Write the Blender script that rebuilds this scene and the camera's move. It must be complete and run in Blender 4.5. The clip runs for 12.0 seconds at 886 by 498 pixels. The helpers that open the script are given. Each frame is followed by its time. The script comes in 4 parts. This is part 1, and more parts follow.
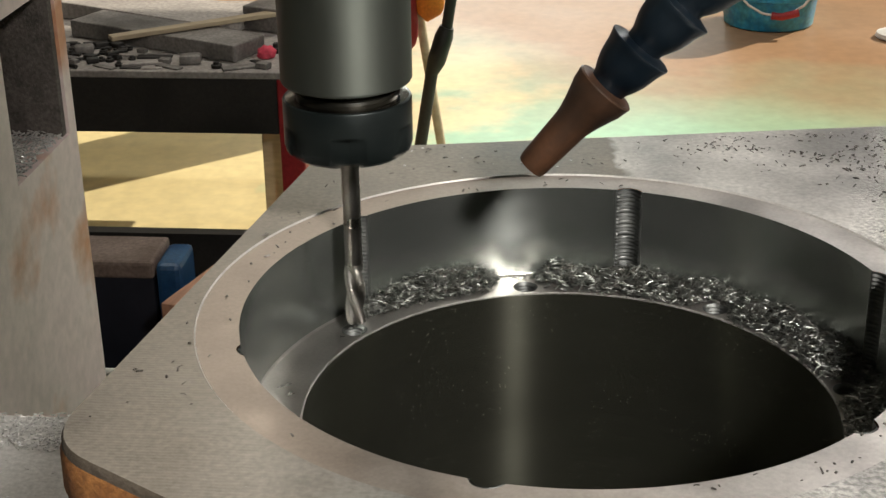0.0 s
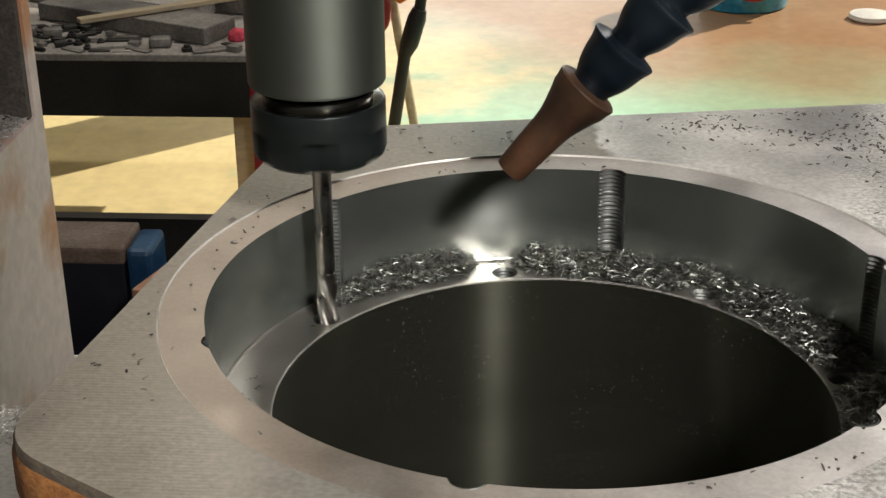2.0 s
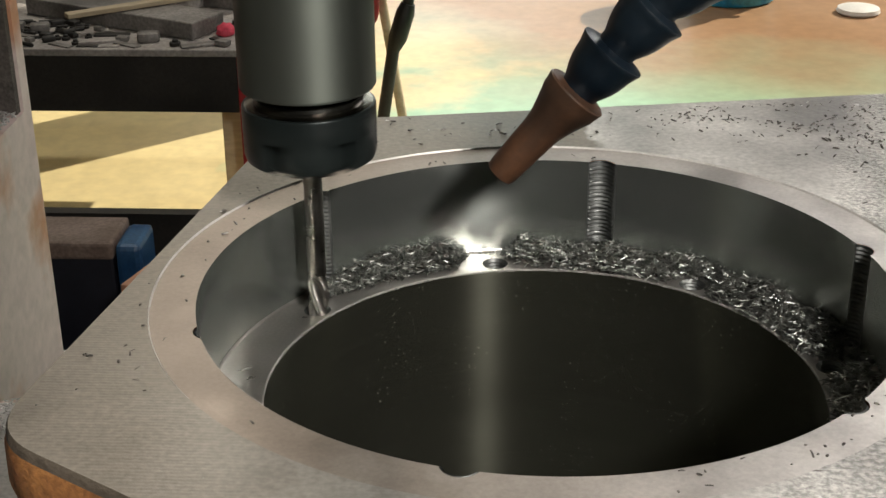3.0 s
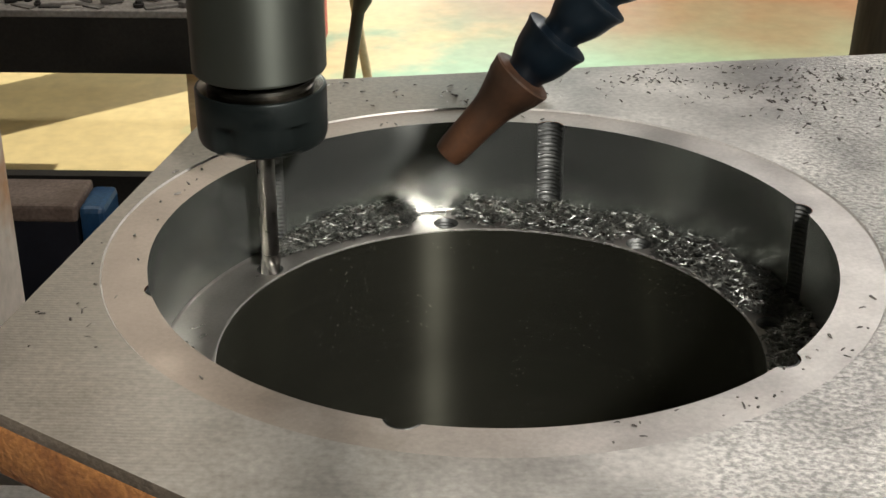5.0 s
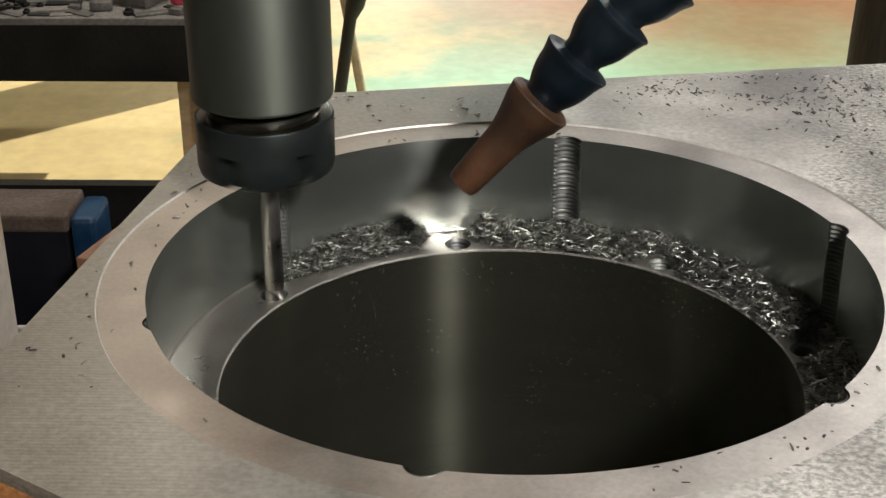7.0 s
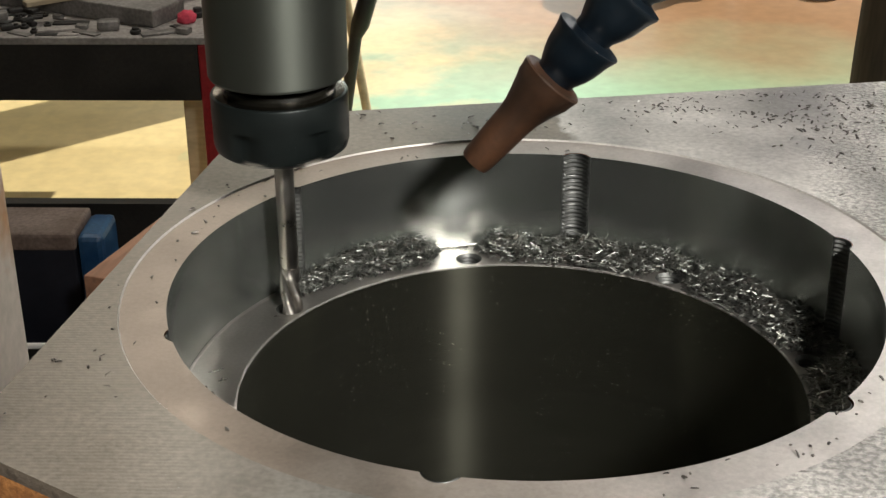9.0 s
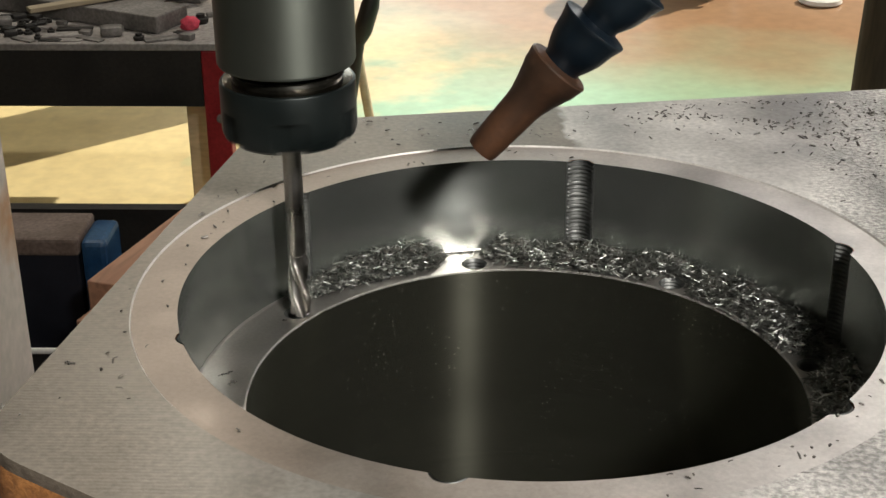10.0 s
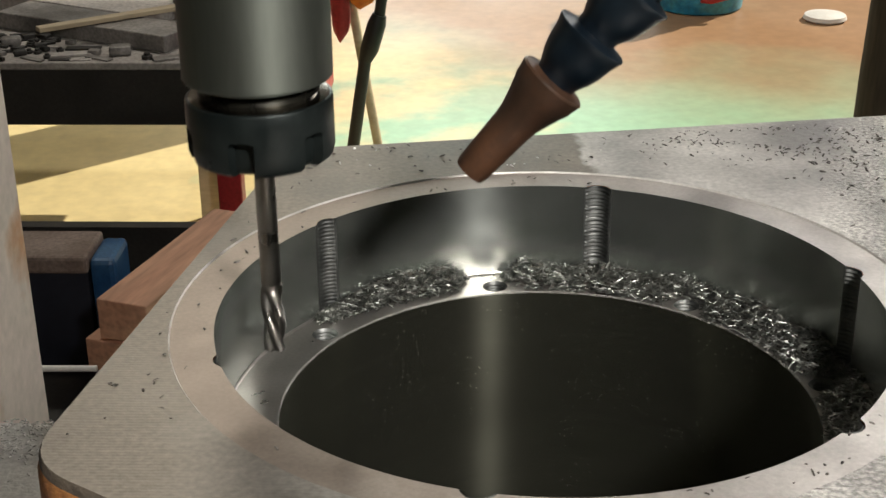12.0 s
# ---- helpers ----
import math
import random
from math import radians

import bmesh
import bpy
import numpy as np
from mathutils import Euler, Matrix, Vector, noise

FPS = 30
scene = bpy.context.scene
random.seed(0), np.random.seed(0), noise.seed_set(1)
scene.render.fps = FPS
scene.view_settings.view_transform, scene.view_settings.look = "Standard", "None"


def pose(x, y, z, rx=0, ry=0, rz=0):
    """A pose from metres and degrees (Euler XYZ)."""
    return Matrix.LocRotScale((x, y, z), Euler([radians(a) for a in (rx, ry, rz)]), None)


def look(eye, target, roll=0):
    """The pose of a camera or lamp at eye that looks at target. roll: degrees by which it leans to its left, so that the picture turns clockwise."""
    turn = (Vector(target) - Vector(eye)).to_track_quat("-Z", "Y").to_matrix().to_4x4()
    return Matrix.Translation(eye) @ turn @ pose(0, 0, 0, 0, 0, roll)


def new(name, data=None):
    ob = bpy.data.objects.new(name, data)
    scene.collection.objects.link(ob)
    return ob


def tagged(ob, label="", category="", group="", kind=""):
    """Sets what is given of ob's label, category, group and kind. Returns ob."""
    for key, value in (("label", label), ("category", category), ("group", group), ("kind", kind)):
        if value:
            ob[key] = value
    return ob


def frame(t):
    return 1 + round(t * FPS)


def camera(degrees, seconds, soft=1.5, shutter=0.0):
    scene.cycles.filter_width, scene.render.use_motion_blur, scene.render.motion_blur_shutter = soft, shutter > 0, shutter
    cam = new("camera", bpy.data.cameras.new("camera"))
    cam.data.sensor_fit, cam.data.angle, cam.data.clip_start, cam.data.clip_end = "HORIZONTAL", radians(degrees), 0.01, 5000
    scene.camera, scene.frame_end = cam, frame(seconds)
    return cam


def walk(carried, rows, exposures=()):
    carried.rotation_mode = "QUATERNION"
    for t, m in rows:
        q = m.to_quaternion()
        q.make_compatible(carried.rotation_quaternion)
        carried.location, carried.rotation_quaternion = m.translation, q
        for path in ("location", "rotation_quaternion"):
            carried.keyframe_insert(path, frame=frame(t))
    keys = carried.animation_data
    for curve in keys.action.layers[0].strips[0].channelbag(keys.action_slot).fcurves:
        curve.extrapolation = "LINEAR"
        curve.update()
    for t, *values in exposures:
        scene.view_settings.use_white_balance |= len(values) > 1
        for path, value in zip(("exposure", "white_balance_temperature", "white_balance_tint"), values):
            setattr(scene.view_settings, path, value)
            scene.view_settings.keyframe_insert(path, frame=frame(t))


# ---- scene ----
cam = camera(34.0, 12.0, soft=1.5, shutter=0.22)
walk(cam, [
    (0, look((-0.0042, -0.4760, 0.2296), (-0.0531, 0.0718, -0.0102), -0.82)),
    (0.5, look((-0.0059, -0.4672, 0.2278), (-0.0520, 0.0793, -0.0154), -0.82)),
    (1, look((-0.0066, -0.4552, 0.2200), (-0.0496, 0.0906, -0.0255), -0.76)),
    (1.5, look((-0.0092, -0.4475, 0.2173), (-0.0493, 0.0981, -0.0291), -0.65)),
    (2, look((-0.0073, -0.4513, 0.2191), (-0.0452, 0.0946, -0.0270), -0.66)),
    (2.5, look((-0.0078, -0.4513, 0.2175), (-0.0437, 0.0946, -0.0291), -0.65)),
    (4.5, look((-0.0031, -0.4657, 0.2232), (-0.0265, 0.0757, -0.0344), -0.35)),
    (5, look((0.0000, -0.4631, 0.2217), (-0.0200, 0.0762, -0.0405), -0.14)),
    (5.5, look((-0.0042, -0.4437, 0.2118), (-0.0214, 0.0939, -0.0540), -0.27)),
    (6, look((-0.0066, -0.4350, 0.2115), (-0.0234, 0.1028, -0.0539), -0.34)),
    (6.5, look((-0.0085, -0.4314, 0.2133), (-0.0249, 0.1076, -0.0498), -0.39)),
    (8.5, look((-0.0108, -0.4420, 0.2168), (-0.0277, 0.1007, -0.0384), -0.44)),
    (9, look((-0.0123, -0.4443, 0.2189), (-0.0304, 0.0991, -0.0349), -0.55)),
    (9.5, look((-0.0132, -0.4483, 0.2213), (-0.0320, 0.0957, -0.0312), -0.51)),
    (10, look((-0.0139, -0.4511, 0.2216), (-0.0326, 0.0933, -0.0299), -0.49)),
    (10.5, look((-0.0143, -0.4566, 0.2251), (-0.0332, 0.0885, -0.0248), -0.54)),
    (11, look((-0.0152, -0.4609, 0.2269), (-0.0341, 0.0850, -0.0213), -0.53)),
    (11.5, look((-0.0146, -0.4630, 0.2277), (-0.0334, 0.0837, -0.0186), -0.54)),
    (12, look((-0.0139, -0.4657, 0.2332), (-0.0352, 0.0813, -0.0125), -0.68)),
])

# ---- light: sun through an assumed roof opening, a work lamp and added fill panels ----
world = bpy.data.worlds.new("sky")
world.use_nodes = True
scene.world = world
_n = world.node_tree.nodes
_sky = _n.new("ShaderNodeTexSky")
_sky.sky_type, _sky.sun_disc = "NISHITA", False
_sky.sun_elevation, _sky.sun_rotation = radians(35), radians(50)
world.node_tree.links.new(_sky.outputs[0], _n["Background"].inputs[0])
_n["Background"].inputs[1].default_value = 0.12

SUN_DIR = Vector((0.62, 0.53, 0.58))          # towards the sun
sun = new("sun", bpy.data.lights.new("sun", "SUN"))
sun.data.energy, sun.data.angle, sun.data.color = 5.5, radians(0.6), (1.0, 0.90, 0.74)
sun.matrix_world = look(SUN_DIR * 5, (0, 0, 0))


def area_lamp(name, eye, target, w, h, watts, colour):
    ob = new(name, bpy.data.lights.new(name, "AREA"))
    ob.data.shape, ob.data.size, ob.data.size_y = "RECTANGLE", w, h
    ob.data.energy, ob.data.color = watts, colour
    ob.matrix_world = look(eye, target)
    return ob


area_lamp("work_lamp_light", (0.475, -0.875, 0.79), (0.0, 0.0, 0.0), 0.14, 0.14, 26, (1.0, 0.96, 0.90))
# fill panels without a known source: one for the tabletop, one for flange sheen
area_lamp("table_fill_light", (-1.15, 4.45, 2.84), (-1.15, 4.1, 0.0), 1.2, 0.30, 46, (1.0, 0.93, 0.80))
area_lamp("side_fill_light", (1.6, 2.71, 1.60), (1.4, 2.3, 0.0), 1.05, 0.63, 30, (1.0, 0.97, 0.90))
# stands in for bright sky in an assumed back opening, for floor glare
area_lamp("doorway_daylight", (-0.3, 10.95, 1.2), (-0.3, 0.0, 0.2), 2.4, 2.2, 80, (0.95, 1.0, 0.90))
scene.view_settings.exposure = 0.07


# ---- materials ----
def surf(name, a, b, rough=0.5, metal=0.0, scale=8.0, fine=90.0, bump=0.15, var=0.12, spread=0.35, stretch=(1, 1, 1), lines=None, rvar=0.11):
    """Two colours mixed by a coarse noise, broken by a fine one, which also drives gloss and relief."""
    m = bpy.data.materials.new(name)
    m.use_nodes = True
    n, l = m.node_tree.nodes, m.node_tree.links
    p = n["Principled BSDF"]
    tc = n.new("ShaderNodeTexCoord")
    mp = n.new("ShaderNodeMapping")
    mp.inputs["Scale"].default_value = stretch
    l.new(tc.outputs["Object"], mp.inputs[0])
    big, small = n.new("ShaderNodeTexNoise"), n.new("ShaderNodeTexNoise")
    big.inputs["Scale"].default_value, big.inputs["Detail"].default_value = scale, 6
    small.inputs["Scale"].default_value, small.inputs["Detail"].default_value = fine, 5
    for q in (big, small):
        l.new(mp.outputs[0], q.inputs["Vector"])
    ramp = n.new("ShaderNodeValToRGB")
    ramp.color_ramp.elements[0].position, ramp.color_ramp.elements[1].position = 0.5 - spread / 2, 0.5 + spread / 2
    ramp.color_ramp.elements[0].color, ramp.color_ramp.elements[1].color = (*a, 1), (*b, 1)
    l.new(big.outputs[0], ramp.inputs[0])
    mix = n.new("ShaderNodeMix")
    mix.data_type, mix.blend_type = "RGBA", "MULTIPLY"
    mix.inputs["Factor"].default_value = 1.0
    g = n.new("ShaderNodeMapRange")
    g.inputs["From Min"].default_value, g.inputs["From Max"].default_value = 0.3, 0.7
    g.inputs["To Min"].default_value, g.inputs["To Max"].default_value = 1 - 2 * var, 1.0
    l.new(small.outputs[0], g.inputs[0])
    l.new(ramp.outputs[0], mix.inputs[6])
    l.new(g.outputs[0], mix.inputs[7])
    l.new(mix.outputs[2], p.inputs["Base Color"])
    rr = n.new("ShaderNodeMapRange")
    rr.inputs["From Min"].default_value, rr.inputs["From Max"].default_value = 0.3, 0.7
    rr.inputs["To Min"].default_value, rr.inputs["To Max"].default_value = max(0.03, rough - rvar), min(1.0, rough + rvar)
    l.new(big.outputs[0], rr.inputs[0])
    l.new(rr.outputs[0], p.inputs["Roughness"])
    p.inputs["Metallic"].default_value = metal
    height = small.outputs[0]
    if lines:                                  # machining marks: axis, waves per metre, share
        axis, per, share, *dist = lines
        w = n.new("ShaderNodeTexWave")
        w.wave_type, w.bands_direction = "BANDS", axis
        w.inputs["Scale"].default_value = per / 3.18
        w.inputs["Distortion"].default_value, w.inputs["Detail"].default_value = (dist[0] if dist else 1.2), 3
        w.inputs["Detail Scale"].default_value = 0.15
        l.new(tc.outputs["Object"], w.inputs["Vector"])
        mx = n.new("ShaderNodeMix")
        mx.inputs[0].default_value = share
        l.new(small.outputs[0], mx.inputs[2])
        l.new(w.outputs["Fac"], mx.inputs[3])
        height = mx.outputs[0]
    bp = n.new("ShaderNodeBump")
    bp.inputs["Strength"].default_value, bp.inputs["Distance"].default_value = bump, 0.002
    l.new(height, bp.inputs["Height"])
    l.new(bp.outputs[0], p.inputs["Normal"])
    return m


def turned(m, amount):
    """Marks that run round z spread the gloss along z."""
    n, l = m.node_tree.nodes, m.node_tree.links
    p = n["Principled BSDF"]
    tg = n.new("ShaderNodeTangent")
    tg.direction_type, tg.axis = "RADIAL", "Z"
    p.inputs["Anisotropic"].default_value, p.inputs["Anisotropic Rotation"].default_value = amount, 0.25
    l.new(tg.outputs[0], p.inputs["Tangent"])


M_TOP = surf("milled_iron", (0.132, 0.113, 0.090), (0.275, 0.242, 0.200), 0.42, 0.45, 19, 420, 0.13, 0.15, 0.30, lines=("Y", 620, 0.13, 3.5))
M_RIM = surf("faced_iron", (0.205, 0.163, 0.132), (0.325, 0.268, 0.222), 0.42, 0.55, 34, 700, 0.04, 0.08)
M_BORE = surf("turned_iron", (0.39, 0.415, 0.39), (0.49, 0.515, 0.485), 0.205, 0.92, 25, 500, 0.07, 0.08, 0.5, (1, 1, 2.2), lines=("Z", 1500, 0.65), rvar=0.03)
# darker than the turned wall: the deep bore's shade is put into the colour
M_INNER = surf("shaded_bored_iron", (0.135, 0.135, 0.105), (0.155, 0.155, 0.122), 0.20, 0.89, 12, 700, 1.0, 0.10, 0.5, (0.03, 0.03, 1), rvar=0.02)
M_LEDGE = surf("bright_faced_iron", (0.40, 0.38, 0.355), (0.50, 0.475, 0.45), 0.33, 0.92, 40, 800, 0.03, 0.06)
M_STEP = surf("bright_cut_edge", (0.50, 0.475, 0.44), (0.68, 0.65, 0.61), 0.38, 0.3, 60, 700, 0.03, 0.10)
M_THREAD = surf("cut_thread", (0.17, 0.175, 0.17), (0.24, 0.245, 0.235), 0.52, 1.0, 60, 900, 0.03)
M_RUST = surf("rusty_casting", (0.24, 0.085, 0.025), (0.56, 0.24, 0.065), 0.85, 0.0, 60, 420, 0.3, 0.25, 0.4)
M_CAST = surf("grey_casting", (0.085, 0.065, 0.045), (0.15, 0.12, 0.09), 0.7, 0.1, 20, 300, 0.4, 0.2)
M_CHIP = surf("steel_swarf", (0.15, 0.155, 0.142), (0.37, 0.375, 0.35), 0.44, 1.0, 300, 900, 0.05)
# brighter swarf; on the table and in the pocket its colour makes up light
M_CHIPLIGHT = surf("bright_swarf", (0.50, 0.49, 0.47), (0.80, 0.78, 0.75), 0.35, 0.45, 300, 900, 0.05)
M_CHIPDARK = surf("dark_swarf", (0.06, 0.055, 0.05), (0.22, 0.20, 0.18), 0.45, 0.7, 200, 900, 0.05)
M_COLUMN = surf("old_machine_paint", (0.60, 0.29, 0.17), (0.76, 0.615, 0.58), 0.6, 0.0, 6, 60, 0.2, 0.09, 0.15)
M_POCKET = surf("dark_casting", (0.10, 0.085, 0.075), (0.17, 0.145, 0.13), 0.8, 0.1, 50, 260, 0.9, 0.25)
M_TABLE = surf("table_iron", (0.48, 0.465, 0.44), (0.62, 0.60, 0.57), 0.5, 0.1, 15, 300, 0.2, 0.15)
M_HOLDER = surf("ground_steel", (0.105, 0.115, 0.10), (0.15, 0.16, 0.14), 0.56, 0.95, 14, 400, 0.02, 0.05, 0.5, (1, 1, 0.12))
M_NUT = surf("black_oxide", (0.011, 0.015, 0.015), (0.019, 0.025, 0.024), 0.36, 0.5, 60, 500, 0.03, 0.1)
# pale glossy top face of the nut, put there for its side reflections
M_NUTRIM = surf("glossy_nut_steel", (0.34, 0.31, 0.27), (0.46, 0.42, 0.37), 0.20, 1.0, 60, 500, 0.03)
M_NECK = surf("oily_thread", (0.010, 0.010, 0.009), (0.03, 0.028, 0.02), 0.3, 0.6, 60, 500, 0.05)
M_CARBIDE = surf("carbide", (0.28, 0.265, 0.24), (0.38, 0.36, 0.335), 0.34, 1.0, 80, 700, 0.02, 0.05)
M_NOZZLE = surf("orange_nozzle_plastic", (0.026, 0.017, 0.012), (0.085, 0.036, 0.016), 0.45, 0.0, 45, 500, 0.08, 0.12)
M_HOSE = surf("dark_blue_plastic", (0.003, 0.006, 0.010), (0.004, 0.010, 0.016), 0.40, 0.0, 50, 500, 0.05, 0.12)
M_FLOOR = surf("painted_floor_light_pool", (0.56, 0.34, 0.19), (0.58, 0.62, 0.36), 0.42, 0.0, 0.8, 22, 0.08, 0.08, 0.40)
M_WALL = surf("workshop_plaster", (0.30, 0.28, 0.25), (0.38, 0.36, 0.33), 0.9, 0.0, 2, 40, 0.2)
M_CEIL = surf("roof_boards", (0.16, 0.15, 0.14), (0.24, 0.22, 0.21), 0.9, 0.0, 2, 40, 0.2)
M_BLACK = surf("black_painted_steel", (0.012, 0.011, 0.010), (0.03, 0.026, 0.022), 0.6, 0.0, 8, 120, 0.2, 0.2)
M_RED = surf("red_painted_steel", (0.30, 0.015, 0.02), (0.45, 0.03, 0.035), 0.45, 0.0, 12, 120, 0.1, 0.15)
M_DUSTTOP = surf("dusty_table_steel", (0.36, 0.33, 0.31), (0.55, 0.51, 0.48), 0.75, 0.1, 7, 90, 0.2, 0.2)
M_STEELOLD = surf("oily_steel_plate", (0.15, 0.14, 0.13), (0.38, 0.355, 0.335), 0.55, 0.3, 9, 120, 0.2, 0.2)
M_TIMBER = surf("sawn_timber", (0.48, 0.23, 0.14), (0.62, 0.37, 0.24), 0.75, 0.0, 9, 80, 0.3, 0.18, 0.4, (1, 0.12, 1))
M_STICK = surf("pale_wood", (0.45, 0.36, 0.24), (0.58, 0.48, 0.33), 0.7, 0.0, 9, 80, 0.2, 0.12, 0.4, (0.2, 1, 1))
M_BLUE = surf("blue_plastic", (0.010, 0.06, 0.17), (0.05, 0.14, 0.27), 0.4, 0.0, 12, 120, 0.08, 0.15)
M_CYAN = surf("bright_blue_plastic", (0.02, 0.30, 0.56), (0.07, 0.42, 0.58), 0.4, 0.0, 14, 60, 0.08, 0.2, 0.12)
M_NAVY = surf("navy_steel", (0.008, 0.010, 0.018), (0.016, 0.018, 0.030), 0.55, 0.0, 8, 100, 0.1)
M_DUSTY = surf("dusty_brown_lid", (0.16, 0.11, 0.085), (0.30, 0.235, 0.20), 0.8, 0.0, 10, 120, 0.3, 0.2)
M_PINK = surf("pink_rag", (0.75, 0.05, 0.10), (0.90, 0.12, 0.18), 0.8, 0.0, 30, 200, 0.3)
M_ORANGE = surf("orange_cloth", (0.80, 0.20, 0.02), (0.95, 0.35, 0.04), 0.8, 0.0, 12, 150, 0.3)
M_WHITE = surf("white_plastic", (0.70, 0.69, 0.66), (0.82, 0.81, 0.78), 0.5, 0.0, 12, 150, 0.1, 0.06)
M_DARKWOOD = surf("dark_old_wood", (0.06, 0.04, 0.025), (0.15, 0.10, 0.065), 0.8, 0.0, 7, 90, 0.5, 0.25, 0.4, (1, 1, 0.15))



def wiped_zone(m):
    """A paler, smoother dried coolant zone beyond the bore on one side of the flange, a soft paler blend before it,
    then rougher rolled skin further out.
    """
    n, l = m.node_tree.nodes, m.node_tree.links
    p = n["Principled BSDF"]
    tc, sx, nz = n.new("ShaderNodeTexCoord"), n.new("ShaderNodeSeparateXYZ"), n.new("ShaderNodeTexNoise")
    l.new(tc.outputs["Object"], sx.inputs[0])
    l.new(tc.outputs["Object"], nz.inputs["Vector"])
    nz.inputs["Scale"].default_value, nz.inputs["Detail"].default_value = 28, 4
    ad = n.new("ShaderNodeMath")
    ad.operation = "MULTIPLY_ADD"
    ad.inputs[1].default_value = 0.05
    l.new(nz.outputs[0], ad.inputs[0])
    l.new(sx.outputs[0], ad.inputs[2])
    fac = []
    for src, lo, hi in ((ad.outputs[0], 0.042, 0.046), (ad.outputs[0], -0.10, 0.10), (sx.outputs[1], 0.0, 0.06)):
        r = n.new("ShaderNodeMapRange")
        r.inputs["From Min"].default_value, r.inputs["From Max"].default_value = lo, hi
        l.new(src, r.inputs[0])
        fac.append(r.outputs[0])
    pick = n.new("ShaderNodeMix")                  # a sharp border beyond the bore, a soft one before it
    l.new(fac[2], pick.inputs[0])
    l.new(fac[1], pick.inputs[2])
    l.new(fac[0], pick.inputs[3])
    old = p.inputs["Base Color"].links[0].from_socket
    mx = n.new("ShaderNodeMix")
    mx.data_type = "RGBA"
    l.new(pick.outputs[0], mx.inputs[0])
    l.new(old, mx.inputs[6])
    br = n.new("ShaderNodeHueSaturation")
    br.inputs["Value"].default_value, br.inputs["Saturation"].default_value = 2.75, 0.32
    l.new(old, br.inputs["Color"])
    l.new(br.outputs[0], mx.inputs[7])
    l.new(mx.outputs[2], p.inputs["Base Color"])
    bp = p.inputs["Normal"].links[0].from_node
    bp.inputs["Strength"].default_value = 0.07
    # coarse glittering skin on the outer side, with dark scratches
    fx, gr, sk = n.new("ShaderNodeMath"), n.new("ShaderNodeMapRange"), n.new("ShaderNodeTexNoise")
    fx.operation = "MULTIPLY_ADD"
    fx.inputs[1].default_value = -0.30
    l.new(sx.outputs[1], fx.inputs[0])
    l.new(ad.outputs[0], fx.inputs[2])
    gr.inputs["From Min"].default_value, gr.inputs["From Max"].default_value = 0.108, 0.128
    l.new(fx.outputs[0], gr.inputs[0])
    sk.inputs["Scale"].default_value, sk.inputs["Detail"].default_value, sk.inputs["Roughness"].default_value = 560, 3, 0.6
    mp = n.new("ShaderNodeMapping")
    mp.inputs["Scale"].default_value, mp.inputs["Rotation"].default_value = (0.85, 1, 1), (0, 0, 0.35)
    l.new(tc.outputs["Object"], mp.inputs[0])
    l.new(mp.outputs[0], sk.inputs["Vector"])
    b2, amt = n.new("ShaderNodeBump"), n.new("ShaderNodeMath")
    amt.operation = "MULTIPLY"
    amt.inputs[1].default_value = 1.0
    b2.inputs["Distance"].default_value = 0.0016
    l.new(gr.outputs[0], amt.inputs[0])
    l.new(amt.outputs[0], b2.inputs["Strength"])
    l.new(sk.outputs[0], b2.inputs["Height"])
    l.new(bp.outputs[0], b2.inputs["Normal"])
    l.new(b2.outputs[0], p.inputs["Normal"])
    scr, sr, sm = n.new("ShaderNodeTexNoise"), n.new("ShaderNodeMapRange"), n.new("ShaderNodeMath")
    m2 = n.new("ShaderNodeMapping")
    m2.inputs["Scale"].default_value, m2.inputs["Rotation"].default_value = (70, 420, 1), (0, 0, -0.30)
    l.new(tc.outputs["Object"], m2.inputs[0])
    l.new(m2.outputs[0], scr.inputs["Vector"])
    scr.inputs["Scale"].default_value, scr.inputs["Detail"].default_value = 1.0, 3
    sr.inputs["From Min"].default_value, sr.inputs["From Max"].default_value = 0.64, 0.74
    l.new(scr.outputs[0], sr.inputs[0])
    sm.operation = "MULTIPLY"
    l.new(sr.outputs[0], sm.inputs[0])
    l.new(gr.outputs[0], sm.inputs[1])
    dk = n.new("ShaderNodeMix")
    dk.data_type = "RGBA"
    l.new(sm.outputs[0], dk.inputs[0])
    gv, gm, gs = n.new("ShaderNodeMapRange"), n.new("ShaderNodeMix"), n.new("ShaderNodeMix")
    gv.inputs["From Min"].default_value, gv.inputs["From Max"].default_value = 0.40, 0.60
    gv.inputs["To Min"].default_value, gv.inputs["To Max"].default_value = 0.62, 1.2
    l.new(sk.outputs[0], gv.inputs[0])
    gm.inputs[2].default_value = 1.0
    l.new(gr.outputs[0], gm.inputs[0])
    l.new(gv.outputs[0], gm.inputs[3])
    gs.data_type, gs.blend_type = "RGBA", "MULTIPLY"
    gs.inputs[0].default_value = 1.0
    l.new(mx.outputs[2], gs.inputs[6])
    l.new(gm.outputs[0], gs.inputs[7])
    l.new(gs.outputs[2], dk.inputs[6])
    dk.inputs[7].default_value = (0.17, 0.16, 0.145, 1)
    l.new(dk.outputs[2], p.inputs["Base Color"])


